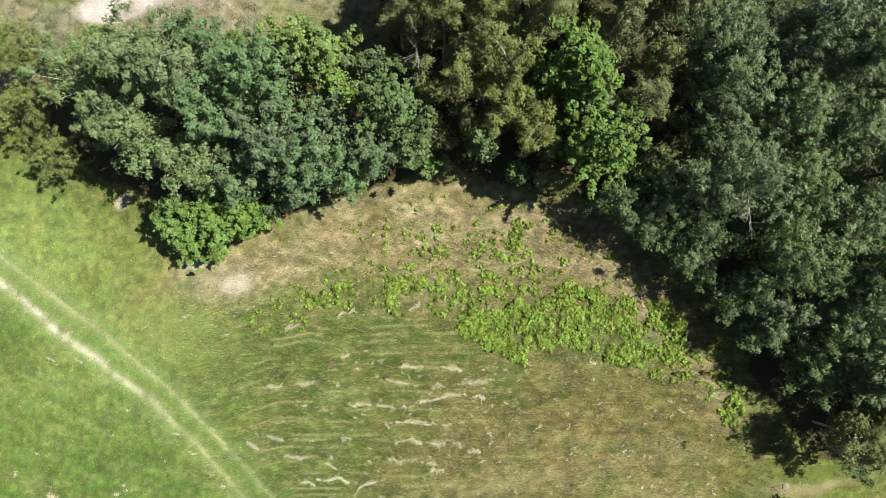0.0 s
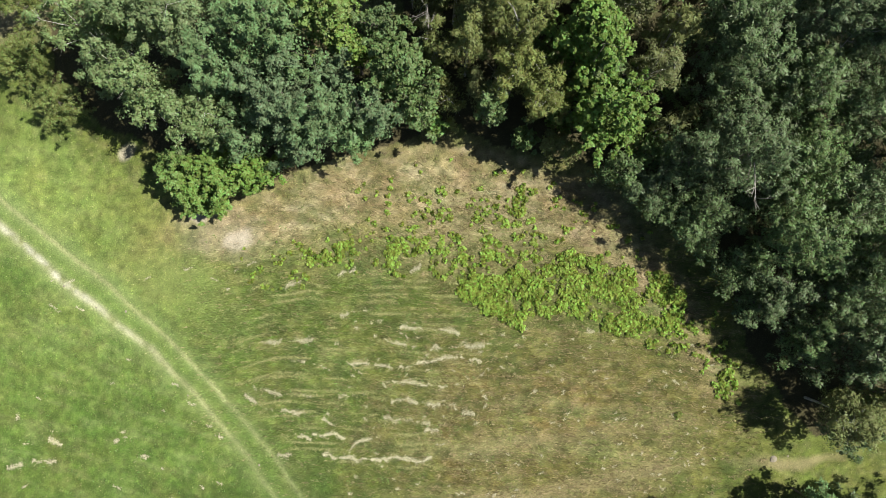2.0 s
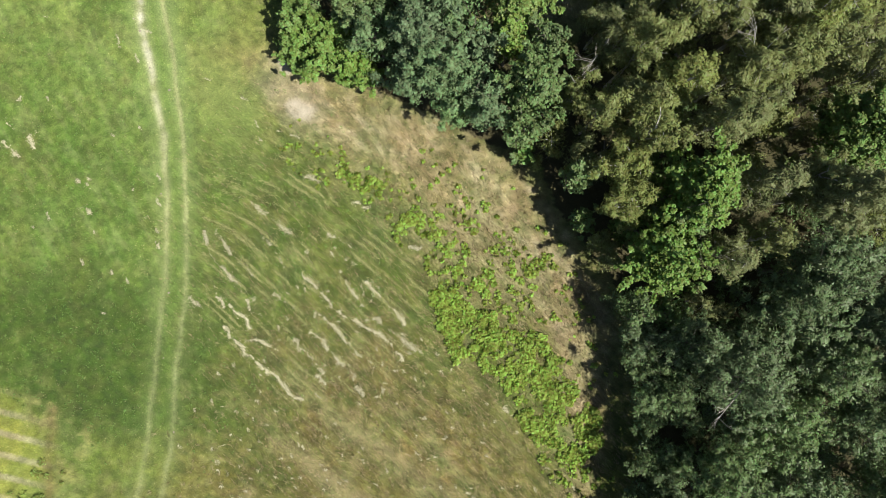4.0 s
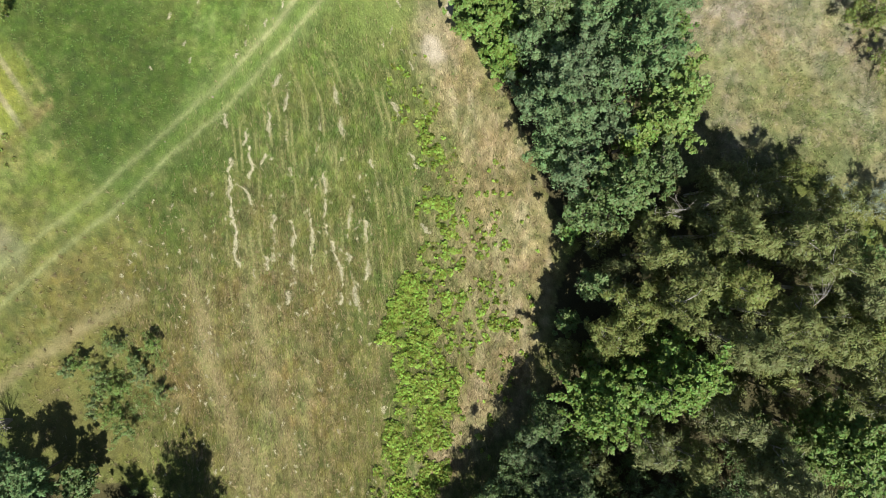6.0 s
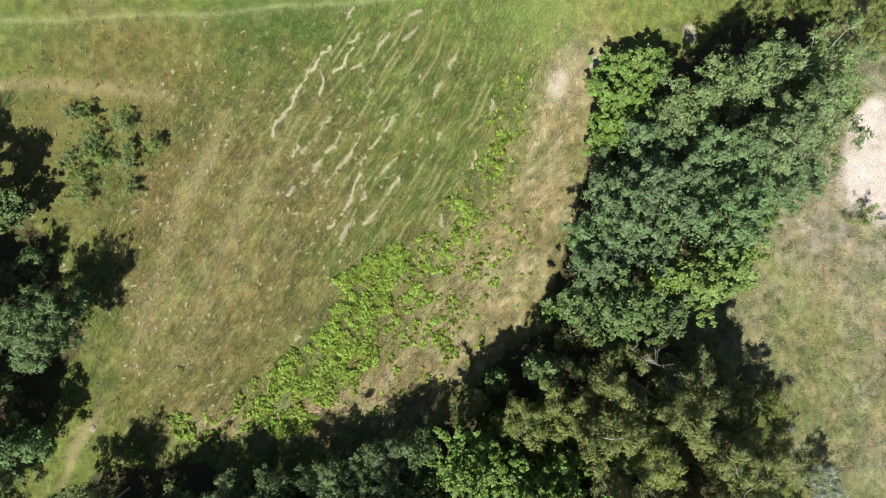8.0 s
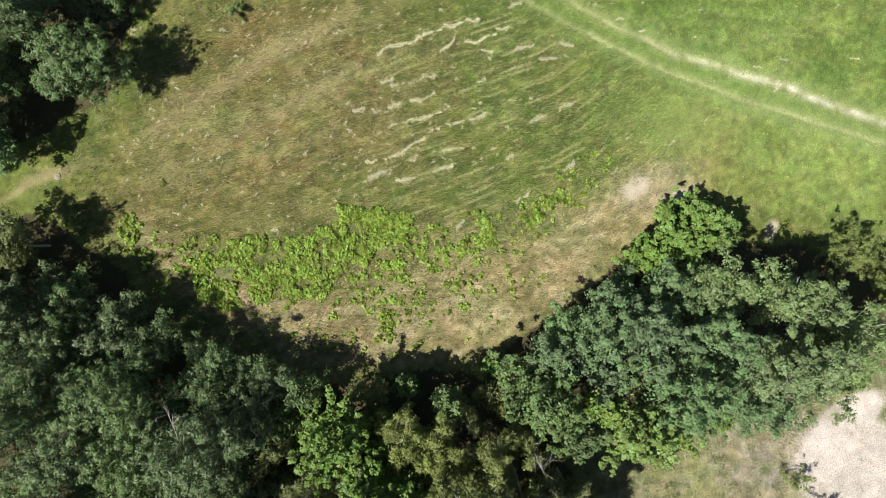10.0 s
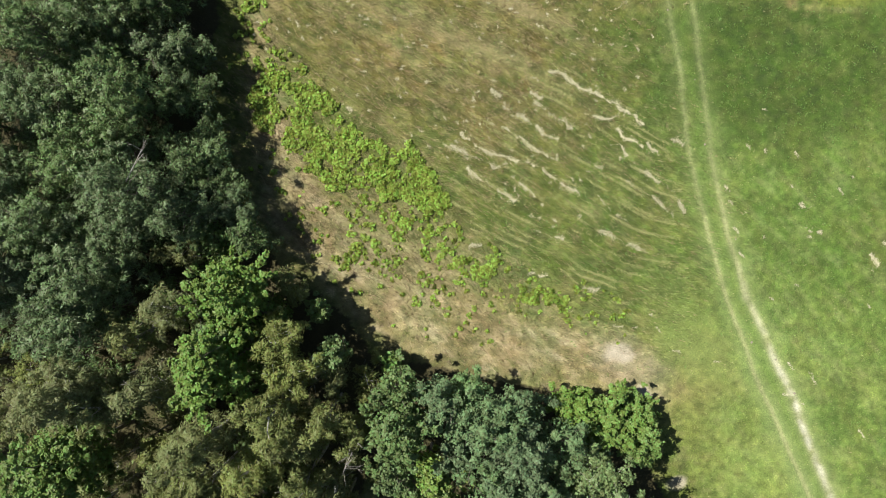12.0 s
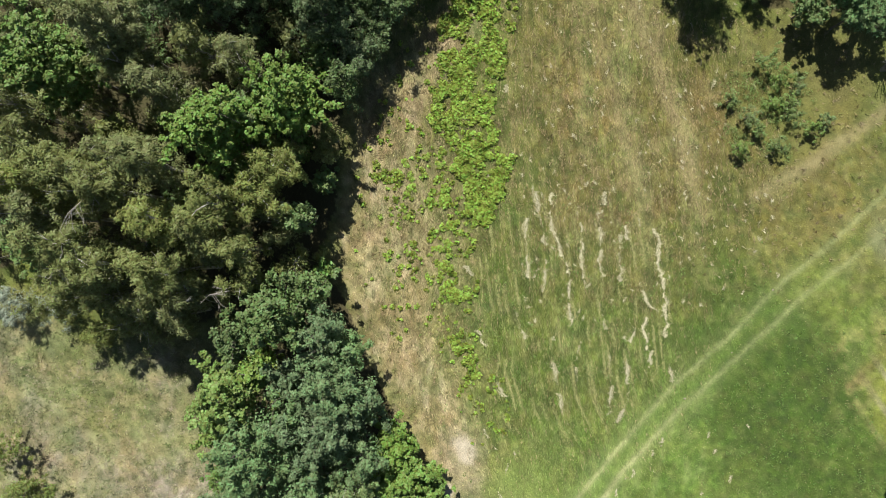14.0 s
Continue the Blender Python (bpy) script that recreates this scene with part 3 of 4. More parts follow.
build_stubble()
build_tufts()
build_grass("meadow_grass", "short mown meadow grass, green and yellowish blades", 80000, 5, (0.07, 0.16), (0.75, 0.98),
            lambda x, y: 0.35 + 0.65 * fractal(x, y, 1.2, 91), (1.25, 1.25, 1.15))
build_grass("dry_meadow_grass", "uneven dry grass with green tufts on the meadow behind the copse", 200000, 15, (0.10, 0.28), (0.55, 0.95),
            lambda x, y: np.clip((y - 0.1 * x - 15.0) / 2.0, 0, 1) * np.clip((-2.0 - x) / 2.0, 0, 1) * np.clip((fractal(x, y, 0.8, 93, 3) - 0.36) * 5, 0.1, 1), (0.98, 1.12, 0.98), 0.22)

# mower rows of bleached clippings: each a ragged band of lying straw
ROWS = [
    [(-0.0, -14.5), (-0.6, -14.8), (-2.6, -14.6), (-4.5, -14.9), (-7.7, -14.7)], [(-3.7, -13.2), (-5.3, -13.7), (-5.9, -14.5)],
    [(-6.1, -13.4), (-6.9, -13.1), (-8.5, -13.2)], [(-8.5, -13.5), (-9.5, -13.4), (-10.5, -12.7)],
    [(2.2, -9.5), (1.0, -9.5), (-0.6, -9.4), (-3.0, -9.4)], [(3.2, -7.7), (2.6, -7.5), (0.6, -7.5), (-0.1, -7.7), (-2.1, -8.3)],
    [(-2.1, -8.3), (-3.3, -8.4), (-4.5, -8.2), (-6.3, -8.1)], [(1.6, -5.8), (0.2, -5.5), (-2.6, -5.4)],
    [(1.6, -10.9), (0.2, -10.8), (-0.6, -10.9), (-1.8, -10.6), (-3.0, -10.7)], [(-6.1, -12.2), (-6.9, -12.4), (-7.8, -12.2)],
    [(0.4, -12.6), (-0.6, -12.7)], [(-2.1, -6.7), (-3.5, -6.5)], [(-5.9, -1.6), (-7.1, -2.1)],
]
# thinner ones between and past those
THIN_ROWS = [
    [(-9.5, -14.7), (-10.8, -14.8)], [(-0.2, -12.2), (-3.5, -11.9)], [(-7.3, -11.8), (-10.7, -11.7)], [(2.9, -11.3), (2.0, -11.3)],
    [(-4.9, -10.3), (-6.7, -10.5)], [(-7.3, -8.7), (-8.7, -8.1)], [(-9.1, -8.1), (-10.3, -8.1)], [(3.4, -6.6), (1.4, -6.7), (-0.6, -6.9)],
    [(-6.1, -7.0), (-7.1, -6.8)], [(11.4, -5.4), (10.5, -5.2)], [(-4.9, -4.3), (-6.8, -4.8)], [(-8.5, -6.7), (-12.1, -6.9), (-13.7, -7.5)],
    [(-9.7, -2.7), (-11.0, -3.1)], [(-8.5, -10.5), (-10.9, -10.6), (-12.7, -10.1)], [(-10.1, -11.8), (-12.1, -11.4), (-13.3, -10.6)],
    [(-3.7, -5.0), (-4.7, -5.3)], [(-1.3, -1.2), (-2.1, -1.6)], [(5.0, -3.6), (3.4, -3.7)], [(-8.7, -0.6), (-10.1, -0.8)],
]
# short remnants out on the lawn
LAWN_ROWS = [
    [(-2.1, -21.1), (-1.8, -20.6)],
    [(-25.9, -14.7), (-26.9, -14.6)], [(-27.9, -14.7), (-28.9, -14.7)], [(-26.3, -15.9), (-28.0, -15.9)], [(-28.6, -16.2), (-29.7, -16.3)],
    [(-21.1, -14.0), (-22.3, -14.2)], [(-19.8, -15.3), (-20.8, -15.4)], [(-14.6, -13.6), (-15.0, -13.7)], [(-16.8, -12.8), (-17.1, -13.2)],
    [(-26.0, -13.7), (-26.8, -13.8)], [(-28.6, -13.0), (-29.2, -12.8)],
]
STRONG = [1, 0.7, 1, 0.7, 0.95, 0.9, 0.75, 0.95, 0.7, 0.7, 0.8, 0.6, 0.7, 0.5, 0.5, 0.5, 0.6, 0.4, 0.5, 0.5, 0.45, 0.5, 0.6, 0.55, 0.4, 0.5, 0.35, 0.35, 0.4, 0.5, 0.4, 0.35, 1, 1, 0.9, 0.55, 0.5, 0.55, 0.6, 0.9, 0.5, 0.5, 0.4]


def strewn(x, y, strong, rng):
    """Lying straws at places, bleached the more the stronger; their places and colours."""
    n = len(x)
    v, f = blades(x, y, hollow(x, y) + rng.uniform(0.04, 0.1, n), rng.uniform(0.07, 0.15, n), rng.uniform(0.018, 0.035, n), rng.uniform(0.93, 0.999, n), rng)
    shade = np.array((0.42, 0.40, 0.26)) * (0.72 + 0.28 * np.broadcast_to(strong, n))[:, None] * rng.uniform(0.75, 1.15, (n, 1))
    shade = shade * np.where(np.broadcast_to(strong, n)[:, None] < 0, np.array((0.98, 1.06, 0.66)), 1.0)
    return v, f, np.repeat(shade, 3, 0)


def build_row(line, strong, seed):
    rng = np.random.default_rng(seed)
    xs, ys = [], []
    for (ax, ay), (bx, by) in zip(line[:-1], line[1:]):
        n = int(math.hypot(bx - ax, by - ay) * 300)
        s = rng.random(n)
        xs.append(ax + s * (bx - ax)), ys.append(ay + s * (by - ay))
    x, y = np.concatenate(xs), np.concatenate(ys)
    y = y + 0.35 * (fractal(x, 0 * x + seed, 1.6, seed) - 0.5) + 0.35 * (fractal(x, 0 * x + seed, 0.4, seed + 2, 2) - 0.5)
    thick = fractal(x, 0 * x + 3.0 * seed, 0.8, seed + 5, 4)
    ok = rng.random(len(x)) < np.clip((thick + 0.30 * strong - 0.60) * 5, 0.04, 1)
    x, y, thick = x[ok], y[ok], thick[ok]
    y = y + rng.normal(0, 0.03 + 0.2 * np.clip(thick - 0.45, 0, 1), len(x)) + np.where(rng.random(len(x)) < 0.18, rng.normal(0, 0.15, len(x)), 0)
    v, f, shade = strewn(x, y, strong, rng)
    me = grid_mesh("straw_row", v, f, MAT_BLADE)
    tinted(me, shade)
    tagged(new("straw_row", me), "ragged row of bleached dry clippings lying on the grass", "dry grass", "mower rows", "stuff")


def build_clippings():
    """Short leftovers of the mower rows, and pale dry tufts between them."""
    rng = np.random.default_rng(61)
    xs, ys, st = [], [], []
    for row in range(24):
        x = rng.uniform(-16, 5, 3600)
        thick = fractal(x + 0 * x, 0 * x + 7.3 * row, 1.8, 500 + row, 4)
        x = x[rng.random(len(x)) < np.clip((thick - 0.485) * 4, 0, 1) * np.clip((x + 16) / 4, 0, 1) * np.clip((5 - x) / 4, 0, 1)]
        y = -2.2 - 0.56 * row + rng.normal(0, 0.14) - 0.06 * np.clip(-9 - x, 0, 9) ** 2 * (1 - row / 30) + 0.7 * (fractal(x, 0 * x + 0.13 * row, 3.0, 540, 3) - 0.5)
        clear = np.minimum(away(x, y, RUT_A), away(x, y, RUT_B)) > 1.2
        x, y = x[clear], y[clear]
        xs.append(x), ys.append(y + rng.normal(0, 0.06, len(x))), st.append(np.full(len(x), -0.6))
    for k in range(120, 400):
        if k < 150:
            x0, y0, run, strong = rng.uniform(-34, -13), rng.uniform(-22, 0), rng.uniform(0.1, 0.7), rng.uniform(0.0, 0.6)
        else:
            x0, y0, run, strong = rng.uniform(-6, 20), rng.uniform(-23, -5), rng.uniform(0.05, 0.30), rng.uniform(0.0, 0.7)
        n = int(10 + 110 * run * (0.3 + strong))
        xs.append(x0 + rng.uniform(-0.5, 0.5, n) * run + rng.normal(0, 0.05, n))
        ys.append(y0 + rng.normal(0, 0.035 + 0.02 * strong, n) + 0.12 * np.sin(xs[-1] * 5 + k)), st.append(np.full(n, strong))
    v, f, shade = strewn(np.concatenate(xs), np.concatenate(ys), np.concatenate(st), rng)
    me = grid_mesh("scattered_clippings", v, f, MAT_BLADE)
    tinted(me, shade)
    tagged(new("scattered_clippings", me), "scattered pale dry clippings and bleached tufts", "dry grass", kind="stuff")


build_clippings()
for k, line in enumerate(ROWS + THIN_ROWS + LAWN_ROWS):
    build_row(line, STRONG[k], 100 + k)


# ---------------------------------------------------------------- leaves and trees
def leaf_mesh(name, places, normals, size, rng, mat, slim=0.55, point=None):
    """Folded pointed leaves: four corners and two faces each, turned towards their normals; point: the way their tips go."""
    n = len(places)
    side = np.cross(normals, rng.normal(size=(n, 3)) if point is None else point)
    side /= np.linalg.norm(side, axis=1)[:, None] + 1e-9
    along = np.cross(side, normals)
    s = (size * rng.uniform(0.65, 1.3, n))[:, None]
    v = np.empty((n, 4, 3))
    v[:, 0] = places - along * s * 0.5
    v[:, 2] = places + along * s * 0.5 - normals * s * 0.12
    lift = normals * s * 0.12
    v[:, 1], v[:, 3] = places + side * s * 0.5 * slim + lift, places - side * s * 0.5 * slim + lift
    if slim < 0.6:   # small leaves need three corners only
        v = np.stack([v[:, 1], v[:, 3], v[:, 2] + along * s * 0.2], 1)
        return grid_mesh(name, v.reshape(-1, 3), np.arange(3 * n).reshape(-1, 3), mat)
    i = np.arange(n)[:, None] * 4
    f = np.concatenate([i + [0, 1, 2], i + [0, 2, 3]], 1).reshape(-1, 3)
    return grid_mesh(name, v.reshape(-1, 3), f, mat)


def tubes(name, stretches, mat, sides=6):
    """Tapered round stretches from place to place: (from, to, radius, radius)."""
    vs, fs, o = [], [], 0
    for a, b, ra, rb in stretches:
        a, b = np.array(a, float), np.array(b, float)
        d = (b - a) / (np.linalg.norm(b - a) + 1e-9)
        u = np.cross(d, (0.3, 0.9, 0.2))
        u /= np.linalg.norm(u)
        w = np.cross(d, u)
        ang = np.arange(sides) * 2 * np.pi / sides
        ring = np.cos(ang)[:, None] * u + np.sin(ang)[:, None] * w
        vs += [a + ring * ra, b + ring * rb]
        k = np.arange(sides)
        fs.append(np.c_[o + k, o + (k + 1) % sides, o + sides + (k + 1) % sides, o + sides + k])
        o += 2 * sides
    return grid_mesh(name, np.concatenate(vs), np.concatenate(fs), mat)


#            clumps per m2, clump radius, sprigs per clump, leaves per sprig, sprig radius, leaf size, slimness, droop, bark, crown's foot
KINDS = {
    "poplar": (0.145, 1.12, 38, 15, 0.23, 0.20, 0.55, 0.0, "grey", 0.14),
    "aspen": (0.15, 1.10, 36, 15, 0.24, 0.19, 0.55, 0.1, "white", 0.14),
    "maple": (0.22, 0.92, 28, 13, 0.23, 0.17, 0.72, 0.0, "grey", 0.14),
    "linden": (0.24, 0.90, 28, 13, 0.23, 0.175, 0.74, 0.0, "grey", 0.16),
    "oak": (0.22, 0.92, 30, 13, 0.24, 0.175, 0.74, 0.0, "grey", 0.16),
    "birch": (0.24, 0.92, 25, 20, 0.30, 0.235, 0.32, 0.5, "white", 0.18),
    "willow": (0.23, 1.00, 25, 14, 0.28, 0.20, 0.42, 0.15, "grey", 0.10),
    "hazel": (0.34, 0.80, 32, 13, 0.23, 0.17, 0.74, 0.0, "grey", 0.04),
    "shrub": (0.60, 0.50, 10, 18, 0.20, 0.13, 0.50, 0.0, "grey", 0.05),
    "silver": (0.60, 0.50, 10, 18, 0.22, 0.15, 0.40, 0.2, "grey", 0.05),
    "blackthorn": (0.70, 0.45, 8, 9, 0.20, 0.14, 0.50, 0.0, "grey", 0.05),
    "hawthorn": (0.80, 0.42, 8, 9, 0.20, 0.14, 0.50, 0.0, "grey", 0.10),
}
# sprigs in a plume, and how far it reaches
PLUMES = {"poplar": (7, 0.34), "aspen": (6, 0.33), "maple": (4, 0.20), "linden": (4, 0.20), "oak": (4, 0.20), "birch": (5, 0.36), "willow": (4, 0.27), "hazel": (4, 0.19), "shrub": (3, 0.2), "silver": (3, 0.2), "hawthorn": (3, 0.2), "blackthorn": (3, 0.2)}
TITLES = {"poplar": "poplar_tree", "aspen": "aspen_tree", "maple": "maple_tree", "linden": "linden_tree", "oak": "oak_tree", "birch": "birch_tree", "willow": "willow_tree", "shrub": "shrub", "hazel": "hazel_bush", "silver": "silver_shrub", "hawthorn": "hawthorn_sapling", "blackthorn": "blackthorn_bush"}
LABELS = {
    "poplar": "grey-green poplar with a feathery lobed crown at the meadow's edge",
    "aspen": "light olive-green aspen with a feathery crown and pale branches",
    "maple": "deep green broadleaf tree with a dense rounded crown",
    "linden": "yellowish-green linden with a dense rounded crown behind the poplars",
    "oak": "bright yellowish-green oak with large leaf clusters in sunlight",
    "birch": "olive-green birch with a fine drooping crown and pale bark",
    "willow": "dark grey-green willow with a broad fine-leaved crown in the wood",
    "shrub": "low olive-green shrub with dense small leaves beside the meadow",
    "hazel": "rounded bright green hazel bush at the edge of the trees",
    "silver": "silvery grey-white leaved shrub at the wood's edge",
    "blackthorn": "low dark green blackthorn bush alone on the lawn",
    "hawthorn": "slender young hawthorn sapling standing in the dry grass",
}


def unit(a):
    return a / (np.linalg.norm(a, axis=1)[:, None] + 1e-9)


def build_tree(kind, x, y, h, r, seed, dead=0, full=1.0):
    rng = np.random.default_rng(seed)
    density, cr, sprigs, per, sr, size, slim, droop, bark, foot = KINDS[kind]
    z = float(hollow(np.array([x]), np.array([y]))[0])
    thing = new(TITLES[kind])
    thing.location = (x, y, z)
    low = kind in ("shrub", "silver", "hazel", "hawthorn", "blackthorn")
    size_word = "" if low else "tall " if h >= 10 else "" if h >= 7 else "small "
    label = f"young {kind} growing in the shade between taller trees" if full < 0.7 else size_word + LABELS[kind]
    tagged(thing, label, "shrub" if low else "tree", "shrubs" if low else "trees of the wood")
    base, top = foot * h, h
    mid, half = (base + top) / 2 + 0.04 * h, (top - base) / 2
    # places of the leafy boughs, mostly on the outside of an uneven crown
    area = 4 * np.pi * ((r * r * 2 / 3) + (half * half) / 3)
    n = int(np.clip(area * density, 10, 75) * max(full, 1.0))
    d = rng.normal(size=(n, 3))
    d[:, 2] += 0.35
    d = unit(d)
    ph = rng.uniform(0, 6.28, 4)
    az = np.arctan2(d[:, 1], d[:, 0])
    lobes = 1 + 0.18 * np.sin(3 * az + ph[0] + 2 * d[:, 2]) + 0.14 * np.sin(5 * az + ph[1] - 3 * d[:, 2]) + 0.10 * np.sin(8 * d[:, 2] + ph[2])
    out = lobes * np.where(rng.random(n) < 0.75, rng.uniform(0.75, 1.0, n), rng.uniform(0.3, 0.75, n))
    crad = cr * rng.uniform(0.6, 1.4, n) * (np.clip(r / 1.5, 0.15, 1.3) if low else np.clip(r / 2.6, 0.35, 1.1))
    core = np.maximum(r - 0.95 * crad, 0.25 * r) * out
    c = np.c_[d[:, 0] * core, d[:, 1] * core, mid + d[:, 2] * np.maximum(half - 0.5 * crad, 0.3 * half) * np.minimum(out, 1.05)]
    c[:, 2] = np.maximum(c[:, 2], min(0.35, 0.4 * h))
    # each bough ends in plumes, a plume in a few sprigs along its twig
    outward = unit(c - np.array((0, 0, mid - 0.5 * half)))
    plume, reach_out = PLUMES[kind]
    counts = np.maximum((full * sprigs / plume * (crad / cr) ** 2).astype(int), 2)
    ci = np.repeat(np.arange(n), counts)
    m = len(ci)
    e = unit(rng.normal(size=(m, 3)) + 0.7 * outward[ci])
    q = rng.uniform(0.15, 1.0, m) ** 0.6 * np.where(rng.random(m) < 0.25, 1.22, 1.0)
    off = e * (crad[ci] * q)[:, None] * np.array((0.85, 0.85, 0.5))
    off += outward[ci] * ((off * outward[ci]).sum(1) * 0.8)[:, None]
    twig = c[ci] + off
    twig[:, 2] -= droop * 0.5 * crad[ci] * q**2
    heading = unit(0.65 * e + 0.45 * outward[ci] + np.array((0, 0, 0.15 - droop)))
    ti = np.repeat(np.arange(m), plume)
    m = len(ti)
    small = min(1.0, 0.35 + 0.35 * r)
    sc = twig[ti] + heading[ti] * (rng.uniform(-0.6, 0.8, m) * reach_out * small)[:, None] + rng.normal(0, 0.28 * reach_out * small, (m, 3))
    face = unit(0.5 * heading[ti] + 0.4 * outward[ci][ti] + np.array((0, 0, 0.5)))
    # leaves that radiate from each sprig
    si = np.repeat(np.arange(m), per)
    k = len(si)
    w = unit(rng.normal(size=(k, 3)) + 0.8 * face[si])
    srad = 0.9 * sr * rng.uniform(0.6, 1.3, m) * min(1.0, 0.4 + 0.4 * r)
    p = sc[si] + w * (srad[si] * rng.uniform(0.25, 1.0, k))[:, None]
    tip = w + np.array((0, 0, -droop))
    # every plume and every sprig hangs at its own slant, so that some catch the sun and others turn from it
    slant = 0.5 * unit(rng.normal(size=(len(twig), 3)))[ti] + 0.4 * unit(rng.normal(size=(m, 3)))
    nor = unit(0.35 * w + 0.35 * face[si] + slant[si] + np.array((0, 0, 0.5)) + rng.normal(0, 0.15, (k, 3)))
    tip = tip + rng.normal(0, 0.25, (k, 3))
    sizes = np.full(k, size)
    # shaded leaves within the crown
    inner = int((110 if low else 260) * r * r * min(full, 1.0))
    if kind != "hawthorn" and r > 0.5:
        e = unit(rng.normal(size=(inner, 3))) * rng.uniform(0.15, 1.0, (inner, 1)) ** 0.5
        p = np.concatenate([p, e * np.array((0.66 * r, 0.66 * r, 0.66 * half)) + np.array((0, 0, mid))])
        nor = np.concatenate([nor, unit(rng.normal(size=(inner, 3)) * 0.6 + np.array((0, 0, 0.8)))])
        tip = np.concatenate([tip, rng.normal(size=(inner, 3))])
        sizes = np.concatenate([sizes, np.full(inner, 0.19 if low else 0.23)])
    p[:, 2] = np.maximum(p[:, 2], 0.05)
    part("crown", leaf_mesh("crown", p, nor, sizes, rng, MAT_LEAF[kind], slim, tip), thing)
    # trunk in bent stretches, and limbs that reach into the boughs
    girth = 0.0095 * h + 0.03
    bend = rng.normal(0, 0.12, (4, 2)) * min(1.0, h / 8)
    knots = [np.array((*(bend[j] * j / 3), mid * 1.25 * j / 3 - (0.15 if j == 0 else 0))) for j in range(4)]
    trunk = part("trunk", tubes("trunk", [(knots[j], knots[j + 1], girth * (1 - 0.28 * j), girth * (0.72 - 0.28 * j)) for j in range(3)], MAT_BARK[bark], 8), thing)
    for j in rng.choice(n, min(n, 8 if h > 6 else 4), replace=False):
        s = rng.uniform(0.35, 0.95)
        root = knots[1] * (1 - s) + knots[3] * s
        bow = (root + c[j]) / 2 + np.array((0, 0, 0.1 * half))
        reach = [(root, bow, girth * 0.36, girth * 0.22), (bow, c[j], girth * 0.22, girth * 0.1)]
        for e2 in unit(rng.normal(size=(4, 3)) + outward[j]):
            reach.append((c[j], c[j] + e2 * crad[j] * 1.05, girth * 0.09, girth * 0.03))
        part("limb", tubes("limb", reach, MAT_BARK[bark], 5), trunk)
    # bare bleached branches that stick out of some crowns
    for j in range(dead):
        a = rng.uniform(0, 2 * np.pi)
        way = unit(np.array([[math.cos(a), math.sin(a), rng.uniform(0.2, 0.7)]]))[0]
        root = np.array((0, 0, mid + 0.35 * half)) + way * r * 0.3
        end = root + way * np.array((r, r, half)) * 0.75
        reach = [(root, end, 0.040, 0.018)]
        for t in (0.5, 0.7, 0.85, 1.0):
            at = root + (end - root) * t
            for e2 in unit(rng.normal(size=(2, 3)) * 0.7 + way):
                tip_at = at + e2 * rng.uniform(0.4, 1.0)
                reach += [(at, tip_at, 0.016, 0.008)]
                for e3 in unit(rng.normal(size=(2, 3)) * 0.7 + e2):
                    reach.append((tip_at, tip_at + e3 * rng.uniform(0.2, 0.5), 0.010, 0.005))
        part("dead_branch", tubes("dead_branch", reach, MAT_BARK["dead"], 5), trunk, "bare bleached branch")
    return thing


POPLARS = [(-10.4, 12.0, 12, 3.3), (-10.3, 9.3, 10.5, 3.1), (-7.3, 8.0, 9.5, 3.0), (-4.4, 8.2, 7.5, 2.1), (-12.5, 6.9, 8, 2.4), (-9.4, 6.6, 7.5, 2.2), (-5.6, 7.2, 6.5, 1.8),
    (-13.4, 10.6, 11, 2.6), (-14.4, 14.6, 10.5, 2.3), (-7.0, 10.6, 9, 2.0), (16.6, -29.8, 8.0, 2.0), (12.9, -30.6, 5.5, 1.5), (12.7, -28.2, 6.3, 1.9), (15.2, -26.9, 7.0, 1.9), (28.5, -21.5, 11, 3.0), (25.4, -15.7, 5.5, 1.7)]
ASPENS = [(-15.4, 7.9, 9, 2.6), (-18.3, 9.2, 10, 2.6), (-17.0, 13.2, 12, 3.3), (-22.0, 12.7, 10, 2.6), (-20.6, 10.6, 9.5, 2.0), (-20.0, 14.2, 10, 2.3)]
MAPLES = [(-3.0, 10.8, 11, 2.5), (-1.7, 8.9, 8.5, 1.9), (-4.3, 13.5, 9.5, 1.7), (2.9, 9.0, 8, 1.5), (-0.6, 8.1, 4, 1.0), (-13, 15.6, 7, 1.5), (5.2, 7.6, 5, 1.3), (13.7, -25.6, 4.0, 1.6)]
HAZELS = [(-14.9, 4.5, 4.2, 2.7), (-12.4, 4.8, 4, 1.8), (-17.6, 4.4, 3.6, 1.9), (-16.6, 3.2, 3, 1.7)]
OAKS = [(8.4, 12.8, 13, 2.8), (9.8, 8.9, 10.3, 3.1), (9.2, 11.0, 9.5, 2.0), (13.0, 21.4, 13.5, 3.2), (2.4, 24.2, 11.5, 1.7)]
LINDENS = [(-7.3, 13.6, 11.5, 2.5), (-9.9, 15.4, 8, 1.6), (-6.0, 12.2, 9.5, 1.6)]
